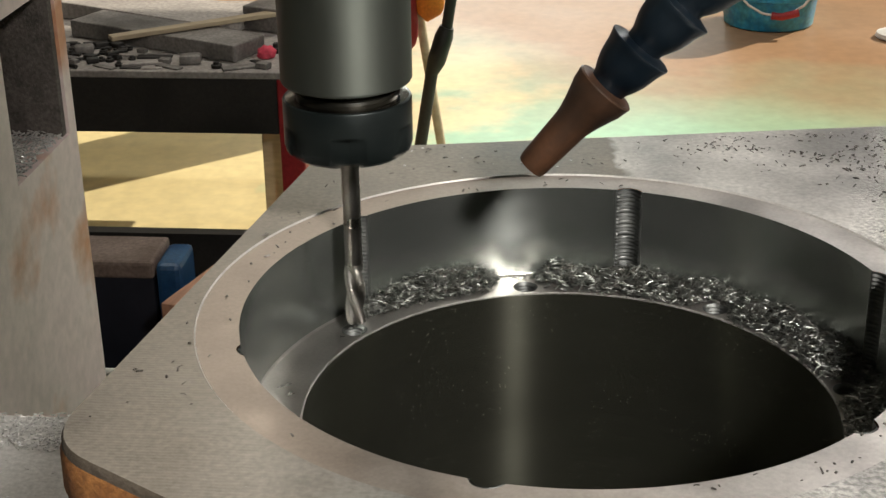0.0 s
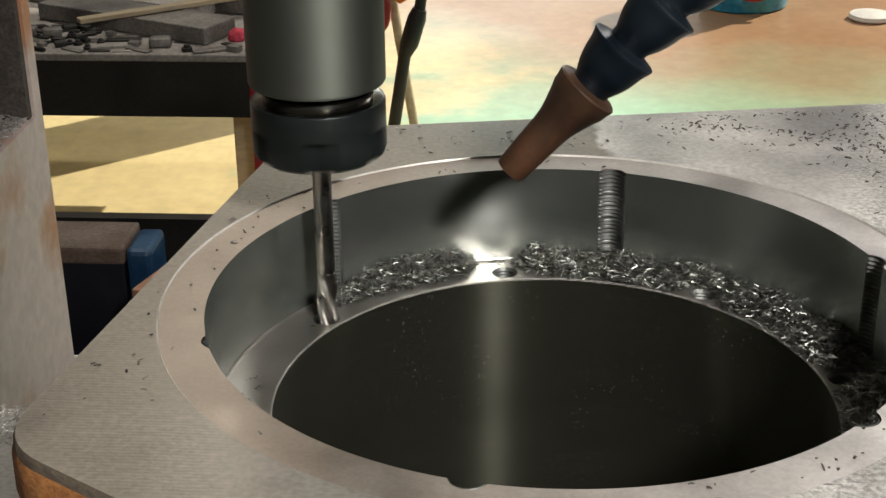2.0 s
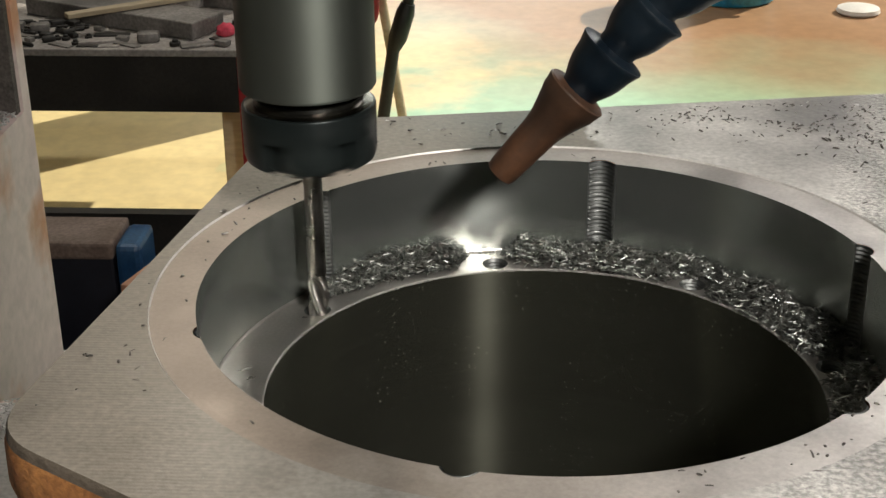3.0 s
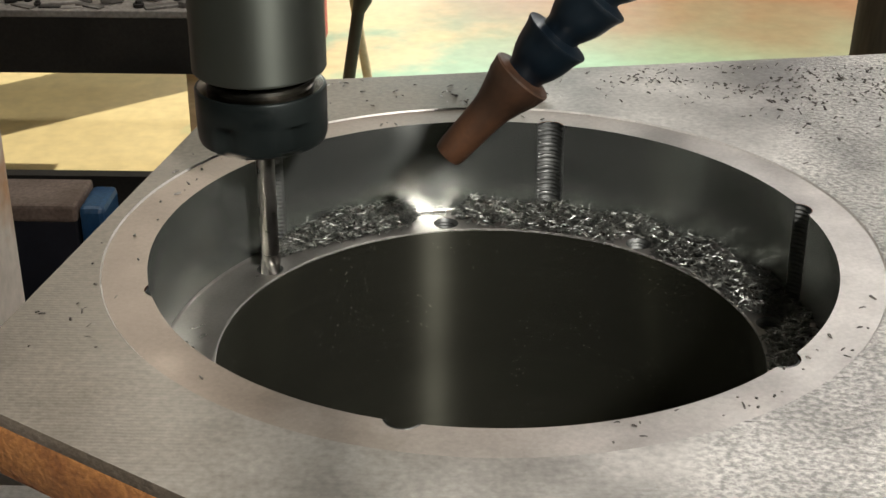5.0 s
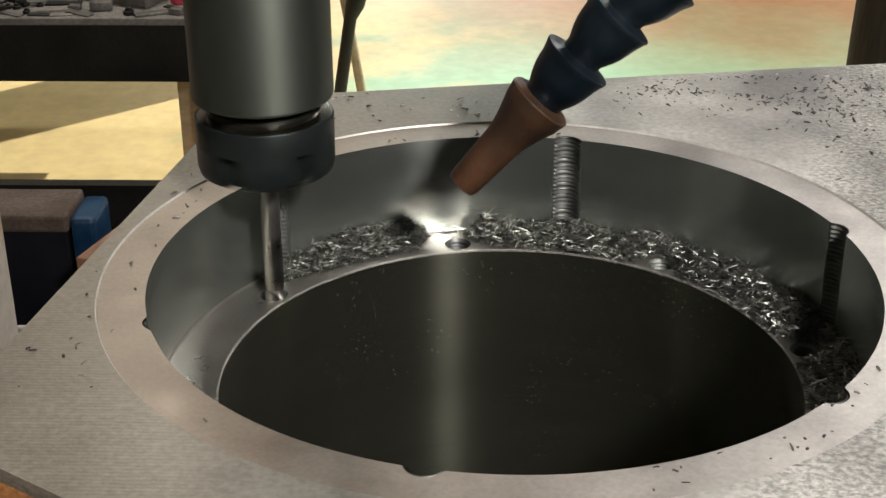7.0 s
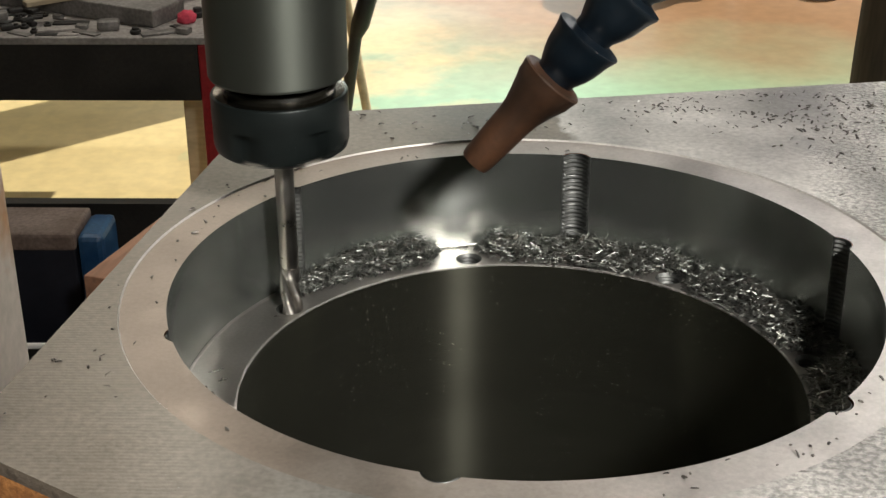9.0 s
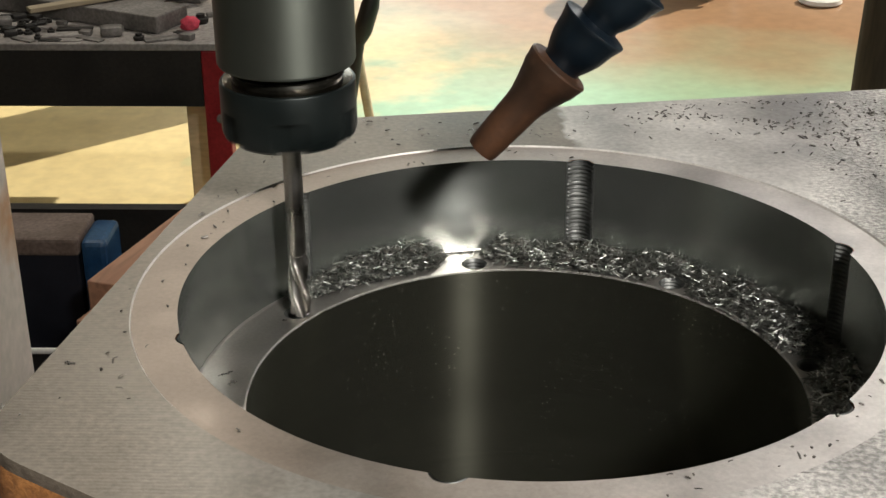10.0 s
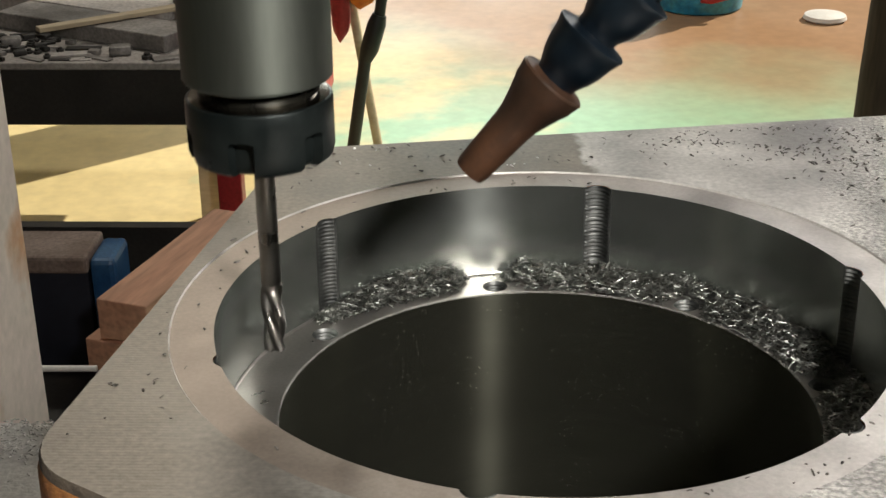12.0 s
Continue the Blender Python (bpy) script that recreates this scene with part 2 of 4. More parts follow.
def light_pool_zones(m):
    """Floor paint with the light pool in its colour: green and cream near the table, orange brown further out."""
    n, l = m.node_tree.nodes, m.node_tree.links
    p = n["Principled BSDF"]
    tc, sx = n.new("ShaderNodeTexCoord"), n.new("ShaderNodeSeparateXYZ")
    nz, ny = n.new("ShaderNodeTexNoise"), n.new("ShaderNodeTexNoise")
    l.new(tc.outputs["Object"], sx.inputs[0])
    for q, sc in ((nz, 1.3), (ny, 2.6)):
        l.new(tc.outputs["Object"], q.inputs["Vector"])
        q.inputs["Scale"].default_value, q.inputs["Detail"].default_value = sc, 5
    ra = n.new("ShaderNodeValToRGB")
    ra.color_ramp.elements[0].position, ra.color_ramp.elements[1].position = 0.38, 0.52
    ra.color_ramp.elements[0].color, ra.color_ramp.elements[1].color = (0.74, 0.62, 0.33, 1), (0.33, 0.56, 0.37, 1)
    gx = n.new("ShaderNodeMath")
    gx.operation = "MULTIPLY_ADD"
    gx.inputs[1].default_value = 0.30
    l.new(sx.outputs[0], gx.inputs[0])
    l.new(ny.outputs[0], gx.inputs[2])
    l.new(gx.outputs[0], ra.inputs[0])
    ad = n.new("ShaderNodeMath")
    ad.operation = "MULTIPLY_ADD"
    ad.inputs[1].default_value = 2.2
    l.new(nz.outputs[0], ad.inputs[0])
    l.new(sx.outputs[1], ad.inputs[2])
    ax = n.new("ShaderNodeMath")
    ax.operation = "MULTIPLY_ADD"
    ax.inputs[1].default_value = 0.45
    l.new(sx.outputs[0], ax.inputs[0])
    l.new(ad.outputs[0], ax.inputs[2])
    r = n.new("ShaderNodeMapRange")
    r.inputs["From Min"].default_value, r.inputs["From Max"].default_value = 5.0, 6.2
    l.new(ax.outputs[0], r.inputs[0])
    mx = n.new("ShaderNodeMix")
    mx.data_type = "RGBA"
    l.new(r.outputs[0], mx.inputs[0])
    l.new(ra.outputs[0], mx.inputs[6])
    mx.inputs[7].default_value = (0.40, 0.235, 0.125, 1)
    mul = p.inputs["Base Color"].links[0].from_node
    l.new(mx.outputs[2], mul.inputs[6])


def specks(m, scale, size, colour):
    """Tiny pale flecks of dust and swarf stuck to an oily surface."""
    n, l = m.node_tree.nodes, m.node_tree.links
    p = n["Principled BSDF"]
    tc, v, nz = n.new("ShaderNodeTexCoord"), n.new("ShaderNodeTexVoronoi"), n.new("ShaderNodeTexNoise")
    for q, sc in ((v, scale), (nz, 30)):
        l.new(tc.outputs["Object"], q.inputs["Vector"])
        q.inputs["Scale"].default_value = sc
    r, k, mul = n.new("ShaderNodeMapRange"), n.new("ShaderNodeMapRange"), n.new("ShaderNodeMath")
    r.inputs["From Min"].default_value, r.inputs["From Max"].default_value = size, size * 0.6
    k.inputs["From Min"].default_value, k.inputs["From Max"].default_value = 0.36, 0.55
    mul.operation = "MULTIPLY"
    l.new(v.outputs["Distance"], r.inputs[0])
    l.new(nz.outputs[0], k.inputs[0])
    l.new(r.outputs[0], mul.inputs[0])
    l.new(k.outputs[0], mul.inputs[1])
    mx, mm = n.new("ShaderNodeMix"), n.new("ShaderNodeMapRange")
    mx.data_type = "RGBA"
    old = p.inputs["Base Color"].links[0].from_socket
    l.new(mul.outputs[0], mx.inputs[0])
    l.new(old, mx.inputs[6])
    mx.inputs[7].default_value = (*colour, 1)
    l.new(mx.outputs[2], p.inputs["Base Color"])
    mm.inputs["To Min"].default_value, mm.inputs["To Max"].default_value = p.inputs["Metallic"].default_value, 0.0
    l.new(mul.outputs[0], mm.inputs[0])
    l.new(mm.outputs[0], p.inputs["Metallic"])


def pale_side(m, lo, hi, value, sat):
    """Lifts m's colour along x from lo to hi, so one side of a face is paler."""
    n, l = m.node_tree.nodes, m.node_tree.links
    p = n["Principled BSDF"]
    tc, sx, nz = n.new("ShaderNodeTexCoord"), n.new("ShaderNodeSeparateXYZ"), n.new("ShaderNodeTexNoise")
    l.new(tc.outputs["Object"], sx.inputs[0])
    l.new(tc.outputs["Object"], nz.inputs["Vector"])
    nz.inputs["Scale"].default_value, nz.inputs["Detail"].default_value = 22, 5
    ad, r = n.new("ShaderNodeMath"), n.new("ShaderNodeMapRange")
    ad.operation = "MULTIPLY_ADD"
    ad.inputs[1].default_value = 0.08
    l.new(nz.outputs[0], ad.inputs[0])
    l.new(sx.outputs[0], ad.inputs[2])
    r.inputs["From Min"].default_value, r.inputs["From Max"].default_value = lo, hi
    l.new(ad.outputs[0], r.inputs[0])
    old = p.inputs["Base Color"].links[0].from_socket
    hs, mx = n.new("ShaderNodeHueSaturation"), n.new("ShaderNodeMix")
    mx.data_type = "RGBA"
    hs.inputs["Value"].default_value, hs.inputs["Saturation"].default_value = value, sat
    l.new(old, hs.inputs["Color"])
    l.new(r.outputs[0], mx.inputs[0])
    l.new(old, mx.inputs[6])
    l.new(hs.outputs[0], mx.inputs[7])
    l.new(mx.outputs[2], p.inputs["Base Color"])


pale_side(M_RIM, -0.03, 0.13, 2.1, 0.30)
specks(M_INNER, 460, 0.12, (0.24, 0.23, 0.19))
specks(M_TOP, 300, 0.10, (0.15, 0.135, 0.12))
wiped_zone(M_TOP)
for _q in M_COLUMN.node_tree.nodes:                # rust in a few patches only
    if _q.type == "VALTORGB":
        _q.color_ramp.elements[0].position, _q.color_ramp.elements[1].position = 0.36, 0.47
# paints the pool of light and its fall-off into the floor colour
light_pool_zones(M_FLOOR)
for _q in M_INNER.node_tree.nodes:                 # fine feed marks round the through bore
    if _q.type == "BUMP":
        _q.inputs["Distance"].default_value = 0.00004
for _m, _k in ((M_BORE, 0.95), (M_INNER, 1.0), (M_HOLDER, 0.6)):
    turned(_m, _k)


# ---- mesh helpers ----
def part(name, bm, material, parent=None, label="", smooth=0):
    """Links a bmesh as one mesh object, under a thing or a part."""
    bmesh.ops.recalc_face_normals(bm, faces=bm.faces)
    me = bpy.data.meshes.new(name)
    bm.to_mesh(me)
    bm.free()
    for mm in (material if isinstance(material, (list, tuple)) else [material]):
        me.materials.append(mm)
    if smooth:
        for poly in me.polygons:
            poly.use_smooth = True
        me.set_sharp_from_angle(angle=radians(smooth))
    ob = new(name, me)
    ob.parent = parent
    if label:
        tagged(ob, label)
    return ob


def thing(name, label, category, at=(0, 0, 0), rz=0, group="", kind=""):
    ob = new(name)
    ob.matrix_basis = pose(*at, 0, 0, rz)
    return tagged(ob, label, category, group, kind)


def add_box(bm, x0, x1, y0, y1, z0, z1, bevel=0.0, m=None, mi=0):
    c = bmesh.ops.create_cube(bm, size=1)["verts"]
    bmesh.ops.scale(bm, vec=(x1 - x0, y1 - y0, z1 - z0), verts=c)
    bmesh.ops.translate(bm, vec=((x0 + x1) / 2, (y0 + y1) / 2, (z0 + z1) / 2), verts=c)
    if m:
        bmesh.ops.transform(bm, matrix=m, verts=c)
    fs = {f for v in c for f in v.link_faces}
    for f in fs:
        f.material_index = mi
    if bevel:
        bmesh.ops.bevel(bm, geom=list({e for f in fs for e in f.edges}), offset=bevel, segments=2, affect="EDGES", profile=0.5)
    return bm


def box(*a, **k):
    return add_box(bmesh.new(), *a, **k)


def lathe(profile, n=48, bm=None, m=None, close=False):
    """Turns (radius, z) pairs round z; ends on the axis are closed by a fan."""
    bm = bm or bmesh.new()
    rings = []
    for r, z in profile:
        if r < 1e-6:
            rings.append([bm.verts.new((0, 0, z))])
        else:
            rings.append([bm.verts.new((r * math.cos(2 * math.pi * i / n), r * math.sin(2 * math.pi * i / n), z)) for i in range(n)])
    pairs = list(zip(rings, rings[1:])) + ([(rings[-1], rings[0])] if close else [])
    for p, q in pairs:
        for i in range(n):
            j = (i + 1) % n
            a = [p[i % len(p)], p[j % len(p)], q[j % len(q)], q[i % len(q)]]
            a = list(dict.fromkeys(a))
            if len(a) > 2:
                bm.faces.new(a)
    if m:
        bmesh.ops.transform(bm, matrix=m, verts=[v for r in rings for v in r])
    return bm


def tube(points, radii, n=12, bm=None):
    """A round bar through points, with a radius for each."""
    bm = bm or bmesh.new()
    points = [Vector(p) for p in points]
    rings = []
    for i, p in enumerate(points):
        d = (points[min(i + 1, len(points) - 1)] - points[max(i - 1, 0)]).normalized()
        q = d.to_track_quat("Z", "Y")
        r = radii[i] if isinstance(radii, (list, tuple)) else radii
        rings.append([bm.verts.new(p + q @ Vector((r * math.cos(2 * math.pi * k / n), r * math.sin(2 * math.pi * k / n), 0))) for k in range(n)])
    for a, b in zip(rings, rings[1:]):
        for k in range(n):
            bm.faces.new((a[k], a[(k + 1) % n], b[(k + 1) % n], b[k]))
    bm.faces.new(rings[0][::-1])
    bm.faces.new(rings[-1])
    return bm


def loop_edges(bm, pts, z):
    vs = [bm.verts.new((x, y, z)) for x, y in pts]
    return vs, [bm.edges.new((vs[i], vs[(i + 1) % len(vs)])) for i in range(len(vs))]


# ---- the hall: the floor, and unseen walls and roof added to shape the light ----
FLOOR = -1.30
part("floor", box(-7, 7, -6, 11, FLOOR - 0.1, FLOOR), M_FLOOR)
tagged(bpy.data.objects["floor"], "green and orange painted workshop floor in sunlight, light pool put into its colour", "floor", kind="structure")
for nm, b in (("wall_front", (-7, 7, -6.2, -6, FLOOR, 3.0)), ("wall_left", (-7.2, -7, -6, 11, FLOOR, 3.0))):
    tagged(part(nm, box(*b), M_WALL), "grey plastered wall out of view, added to close the hall", "wall", kind="structure")
tagged(part("wall_right", box(7, 7.2, -6, 11, FLOOR, 3.0), M_WALL), "grey plastered wall out of view, added to close the hall", "wall", kind="structure")
bm = bmesh.new()
for b in ((-7, -1.5, 11, 11.2, FLOOR, 3.0), (0.9, 7, 11, 11.2, FLOOR, 3.0), (-1.5, 0.9, 11, 11.2, 2.3, 3.0), (-1.5, 0.9, 11, 11.2, FLOOR, 0.1)):
    add_box(bm, *b)
tagged(part("wall_back", bm, M_WALL), "grey plastered wall out of view with an opening assumed for the floor glare", "wall", kind="structure")
# roof opening is placed so that the sun reaches only the floor
bm = bmesh.new()
for b in ((-7.2, 7.2, -6.2, 6.75, 3.0, 3.2), (-7.2, 7.2, 10.2, 11.2, 3.0, 3.2), (-7.2, 1.9, 6.75, 10.2, 3.0, 3.2), (6.6, 7.2, 6.75, 10.2, 3.0, 3.2)):
    add_box(bm, *b)
tagged(part("ceiling", bm, M_CEIL), "dark boarded roof out of view, with an opening added to let the sun in", "ceiling", kind="structure")
# housings added over the area lights, out of view
for nm, at, w, d in (("work_lamp", (0.485, -0.897, 0.840), 0.18, 0.16), ("fill_lamp", (-1.15, 4.46, 2.875), 1.24, 0.36), ("fill_lamp", (1.61, 2.73, 1.69), 1.09, 0.67)):
    lamp = thing(nm, "grey sheet steel lamp housing added out of view", "lamp", at)
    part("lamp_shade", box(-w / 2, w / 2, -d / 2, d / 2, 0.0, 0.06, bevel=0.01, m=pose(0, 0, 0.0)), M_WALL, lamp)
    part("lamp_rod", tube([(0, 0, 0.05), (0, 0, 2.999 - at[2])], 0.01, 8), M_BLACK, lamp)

# ---- what stands on the machine table ----
ON_TABLE = []
TABLE_Z = -0.24
R_BORE, R_INNER, R_RIM, LEDGE = 0.120, 0.0999, 0.1352, -0.0423
GROOVES = [15.8, 78.06, 138.5, 199.6, 258.2, 318.6]
GROOVE_R = [0.1176, 0.1174, 0.1170, 0.1160, 0.1180, 0.1180]
GROOVE_CUT = [0.0003, 0.0005, 0.00012, 0.0004, 0.0005, 0.0005]
HOLES = [54.8, 100.6, 146.6, 191.5, 236.5, 281.5, 326.5, 10.5]
R_HOLES, R_HOLE = 0.1072, 0.0050

machine_table = thing("machine_table", "grey iron milling machine table with T slots", "machine table")
ON_TABLE.append(machine_table)
for k in range(6):
    y0 = -0.42 + k * 0.125
    part("table_strip", box(-0.85, 0.75, y0, y0 + 0.105 if k < 5 else 0.315, TABLE_Z - 0.04, TABLE_Z, bevel=0.002), M_TABLE, machine_table)
part("table_bed", box(-0.85, 0.75, -0.42, 0.312, TABLE_Z - 0.12, TABLE_Z - 0.0402), M_TABLE, machine_table)
tagged(part("machine_bed", box(-0.45, 0.6, -0.45, 0.25, FLOOR, TABLE_Z - 0.122, bevel=0.01), M_NAVY), "dark painted cast iron machine bed", "machine bed", kind="structure")


def bore_radius(deg, z):
    """Radius of the bore at an angle: the round, cut by the six threaded grooves."""
    r = R_BORE
    for g, c, depth in zip(GROOVES, GROOVE_R, GROOVE_CUT):
        d = (deg - g + 180) % 360 - 180
        if abs(d) < 6:
            a = radians(d)
            gr = 0.0055 + depth * (abs(((z / 0.00175) % 1) - 0.5) * 4 - 1)
            s = gr * gr - (c * math.sin(a)) ** 2
            if s > 0:
                r = max(r, c * math.cos(a) + math.sqrt(s))
    return r


def bore_angles():
    out = []
    for g in GROOVES:
        out += [g + d for d in np.linspace(-3.2, 3.2, 33)]
        out += [g + d for d in np.linspace(3.8, 54, 40)]
    return out


def circle(r, n=160, x=0, y=0):
    return [(x + r * math.cos(2 * math.pi * k / n), y + r * math.sin(2 * math.pi * k / n)) for k in range(n)]


def flange_outline():
    """The flange seen from above: long slightly bowed sides with rounded corners."""
    corners = [((-0.1165, 0.1635), 0.004), ((-0.1605, -0.1045), 0.030), ((-0.060, -0.168), 0.06), ((0.10, -0.235), 0.05), ((0.27, -0.13), 0.05), ((0.262, 0.228), 0.02)]
    pts = []
    for i, (c, r) in enumerate(corners):
        c = Vector(c)
        a, b = Vector(corners[i - 1][0]) - c, Vector(corners[(i + 1) % len(corners)][0]) - c
        half = a.angle(b) / 2
        t = min(r / math.tan(half), 0.45 * a.length, 0.45 * b.length)
        p0, p1 = c + a.normalized() * t, c + b.normalized() * t
        for k in range(9):
            u = k / 8
            pts.append((1 - u) ** 2 * p0 + 2 * u * (1 - u) * c + u * u * p1)
    out = []
    for i, p in enumerate(pts):
        q = pts[(i + 1) % len(pts)]
        steps = max(1, int((q - p).length / 0.008))
        out += [tuple(p + (q - p) * k / steps) for k in range(steps)]
    return out


workpiece = thing("machined_workpiece", "grey cast iron flange with a machined stepped bore and rusty sides", "workpiece")
ON_TABLE.append(workpiece)
OUT = flange_outline()
bm = bmesh.new()
va, ea = loop_edges(bm, OUT, 0)
vb, eb = loop_edges(bm, circle(R_RIM + 0.0005, 200), 0)
bmesh.ops.triangle_fill(bm, edges=ea + eb, use_beauty=True)
part("flange_face", bm, M_TOP, workpiece)
part("ring_step", lathe([(R_RIM + 0.0005, 0.0), (R_RIM, -0.0007)], 200), M_STEP, workpiece, "shallow bright step round the faced ring", 60)
bm = bmesh.new()
rings = [[bm.verts.new((p[0] * s, p[1] * s, z)) for p in OUT] for s, z in ((1.0, 0.0), (1.004, -0.0012), (1.005, -0.0035))]
for a, b in zip(rings, rings[1:]):
    for i in range(len(OUT)):
        bm.faces.new((a[i], a[(i + 1) % len(OUT)], b[(i + 1) % len(OUT)], b[i]))
part("flange_edge", bm, M_CAST, workpiece, "dark machined edge", 40)
bm = bmesh.new()
rings = [[bm.verts.new((p[0] * s, p[1] * s, z)) for p in OUT] for s, z in ((1.005, -0.0035), (1.009, -0.0055), (1.010, -0.017), (1.004, -0.021))]
for a, b in zip(rings, rings[1:]):
    for i in range(len(OUT)):
        bm.faces.new((a[i], a[(i + 1) % len(OUT)], b[(i + 1) % len(OUT)], b[i]))
rim_in = [bm.verts.new((0.136 * math.cos(math.atan2(p[1], p[0])), 0.136 * math.sin(math.atan2(p[1], p[0])), -0.0212)) for p in OUT]
for i in range(len(OUT)):
    bm.faces.new((rings[-1][i], rings[-1][(i + 1) % len(OUT)], rim_in[(i + 1) % len(OUT)], rim_in[i]))
part("flange_side", bm, M_RUST, workpiece, "rusty orange cast side", 40)
part("barrel", lathe([(0.1385, -0.0215), (0.137, -0.06), (0.128, -0.075), (0.125, TABLE_Z), (R_INNER + 0.0005, TABLE_Z), (R_INNER + 0.0005, LEDGE - 0.023), (0.1270, LEDGE - 0.023), (0.1270, LEDGE - 0.001), (0.1290, LEDGE - 0.001), (0.1290, -0.0215)], 96, close=True), M_RUST, workpiece, "", 40)

ANG = bore_angles()
bm = bmesh.new()
inner = [bm.verts.new((bore_radius(a, 0) * math.cos(radians(a)), bore_radius(a, 0) * math.sin(radians(a)), -0.0007)) for a in ANG]
outer = [bm.verts.new((R_RIM * math.cos(radians(a)), R_RIM * math.sin(radians(a)), -0.0007)) for a in ANG]
for i in range(len(ANG)):
    j = (i + 1) % len(ANG)
    bm.faces.new((inner[i], inner[j], outer[j], outer[i]))
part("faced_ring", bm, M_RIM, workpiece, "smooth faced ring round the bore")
ZS = [-0.0007 + (LEDGE + 0.0007) * k / 150 for k in range(151)]
vs, fs = [], []
for z in ZS:
    for a in ANG:
        r = bore_radius(a, z)
        vs.append((r * math.cos(radians(a)), r * math.sin(radians(a)), z))
N = len(ANG)
for k in range(len(ZS) - 1):
    for i in range(N):
        j = (i + 1) % N
        fs.append((k * N + i, (k + 1) * N + i, (k + 1) * N + j, k * N + j))
me = bpy.data.meshes.new("bore_wall")
me.from_pydata(vs, [], fs)
me.materials.append(M_BORE)
me.materials.append(M_THREAD)
for poly in me.polygons:
    poly.use_smooth = True
    a = math.degrees(math.atan2(poly.center.y, poly.center.x))
    poly.material_index = int(min(abs((a - g + 180) % 360 - 180) for g in GROOVES) < 2.75)
me.set_sharp_from_angle(angle=radians(35))
bore_wall = new("bore_wall", me)
bore_wall.parent = workpiece
tagged(bore_wall, "turned bore wall with threaded half grooves")

bm = bmesh.new()
_, e0 = loop_edges(bm, circle(0.1262, 240), LEDGE)
_, e1 = loop_edges(bm, circle(R_INNER, 240), LEDGE)
edges = e0 + e1
for h in HOLES:
    _, e = loop_edges(bm, circle(R_HOLE + 0.0004, 28, R_HOLES * math.cos(radians(h)), R_HOLES * math.sin(radians(h))), LEDGE)
    edges += e
bmesh.ops.triangle_fill(bm, edges=edges, use_beauty=True)
part("ledge", bm, M_LEDGE, workpiece, "bright flat step inside the bore")
part("corner_fillet", lathe([(0.1190, LEDGE + 0.0001), (0.1196, LEDGE + 0.0003), (0.11995, LEDGE + 0.0010)], 240), M_LEDGE, workpiece, "bright thin fillet", 60)
part("bore_chamfer", lathe([(R_INNER + 0.0004, LEDGE + 0.00012), (R_INNER - 0.0001, LEDGE - 0.0004)], 240), M_STEP, workpiece, "bright thin chamfer", 60)
for h in HOLES:
    prof = [(R_HOLE + 0.0004, LEDGE)] + [(R_HOLE - (0.0007 if k % 2 else 0.0), LEDGE - 0.0006 - 0.00075 * k) for k in range(24)] + [(0, LEDGE - 0.0215)]
    part("tapped_hole", lathe(prof, 28, m=pose(R_HOLES * math.cos(radians(h)), R_HOLES * math.sin(radians(h)), 0)), M_THREAD, workpiece, "", 25)
part("inner_bore", lathe([(R_INNER, LEDGE), (R_INNER, TABLE_Z + 0.001)], 192), M_INNER, workpiece, "deep through bore with its shade in a darker iron colour", 40)


# ---- swarf ----
def chips(name, label, places, material, parent=None):
    """Curled slivers, each a bent four-sided bar: (place, length, thickness, turn, tilt)."""
    vs, fs = [], []
    for (p, ln, th, turn, tilt) in places:
        q = Euler((tilt, random.uniform(-0.5, 0.5), turn)).to_matrix()
        curl = random.uniform(0.0, 0.35)
        base = len(vs)
        for k in range(4):
            u = k / 3 - 0.5
            c = Vector((u * ln, 0, curl * ln * (0.25 - u * u)))
            w = th * (1.0 if 0 < k < 3 else 0.8)
            tw = k * random.uniform(0.05, 0.25)
            for s in range(4):
                a = tw + s * math.pi / 2
                vs.append(tuple(Vector(p) + q @ (c + Vector((0, w * math.cos(a), 0.6 * w * math.sin(a))))))
        for k in range(3):
            for s in range(4):
                a, b = base + 4 * k + s, base + 4 * k + (s + 1) % 4
                fs.append((a, b, b + 4, a + 4))
        fs.append((base + 3, base + 2, base + 1, base))
        fs.append((base + 12, base + 13, base + 14, base + 15))
    me = bpy.data.meshes.new(name)
    me.from_pydata(vs, [], fs)
    me.materials.append(material)
    ob = new(name, me)
    tagged(ob, label, "metal chips", kind="stuff")
    ON_TABLE.append(ob)
    return ob


def heap(a):
    """Width and height of the heap on the ledge at an angle, from the wall inwards."""
    if a < -22 or a > 143.5 or 98.2 < a < 106.5:
        return 0, 0
    edge = min(1, abs(a - 98.2) / 4, abs(a - 106.5) / 4, (143.5 - a) / 22 + 0.15, (a + 22) / 12)
    if a > 100:
        return 0.0135 * edge ** 0.5, 0.0085 * edge
    wide = 0.0185 if a < 88 else 0.0135 + 0.005 * (98 - a) / 10
    for h in HOLES:
        d = abs(a - h)
        if d < 6 and h < 60:
            wide = min(wide, 0.0068 + 0.004 * max(0.0, d - 3.0))
    return wide * min(1, edge ** 0.5), 0.0075 * edge * (0.8 + 0.2 * math.sin(a * 0.35))


random.seed(4)
places = []
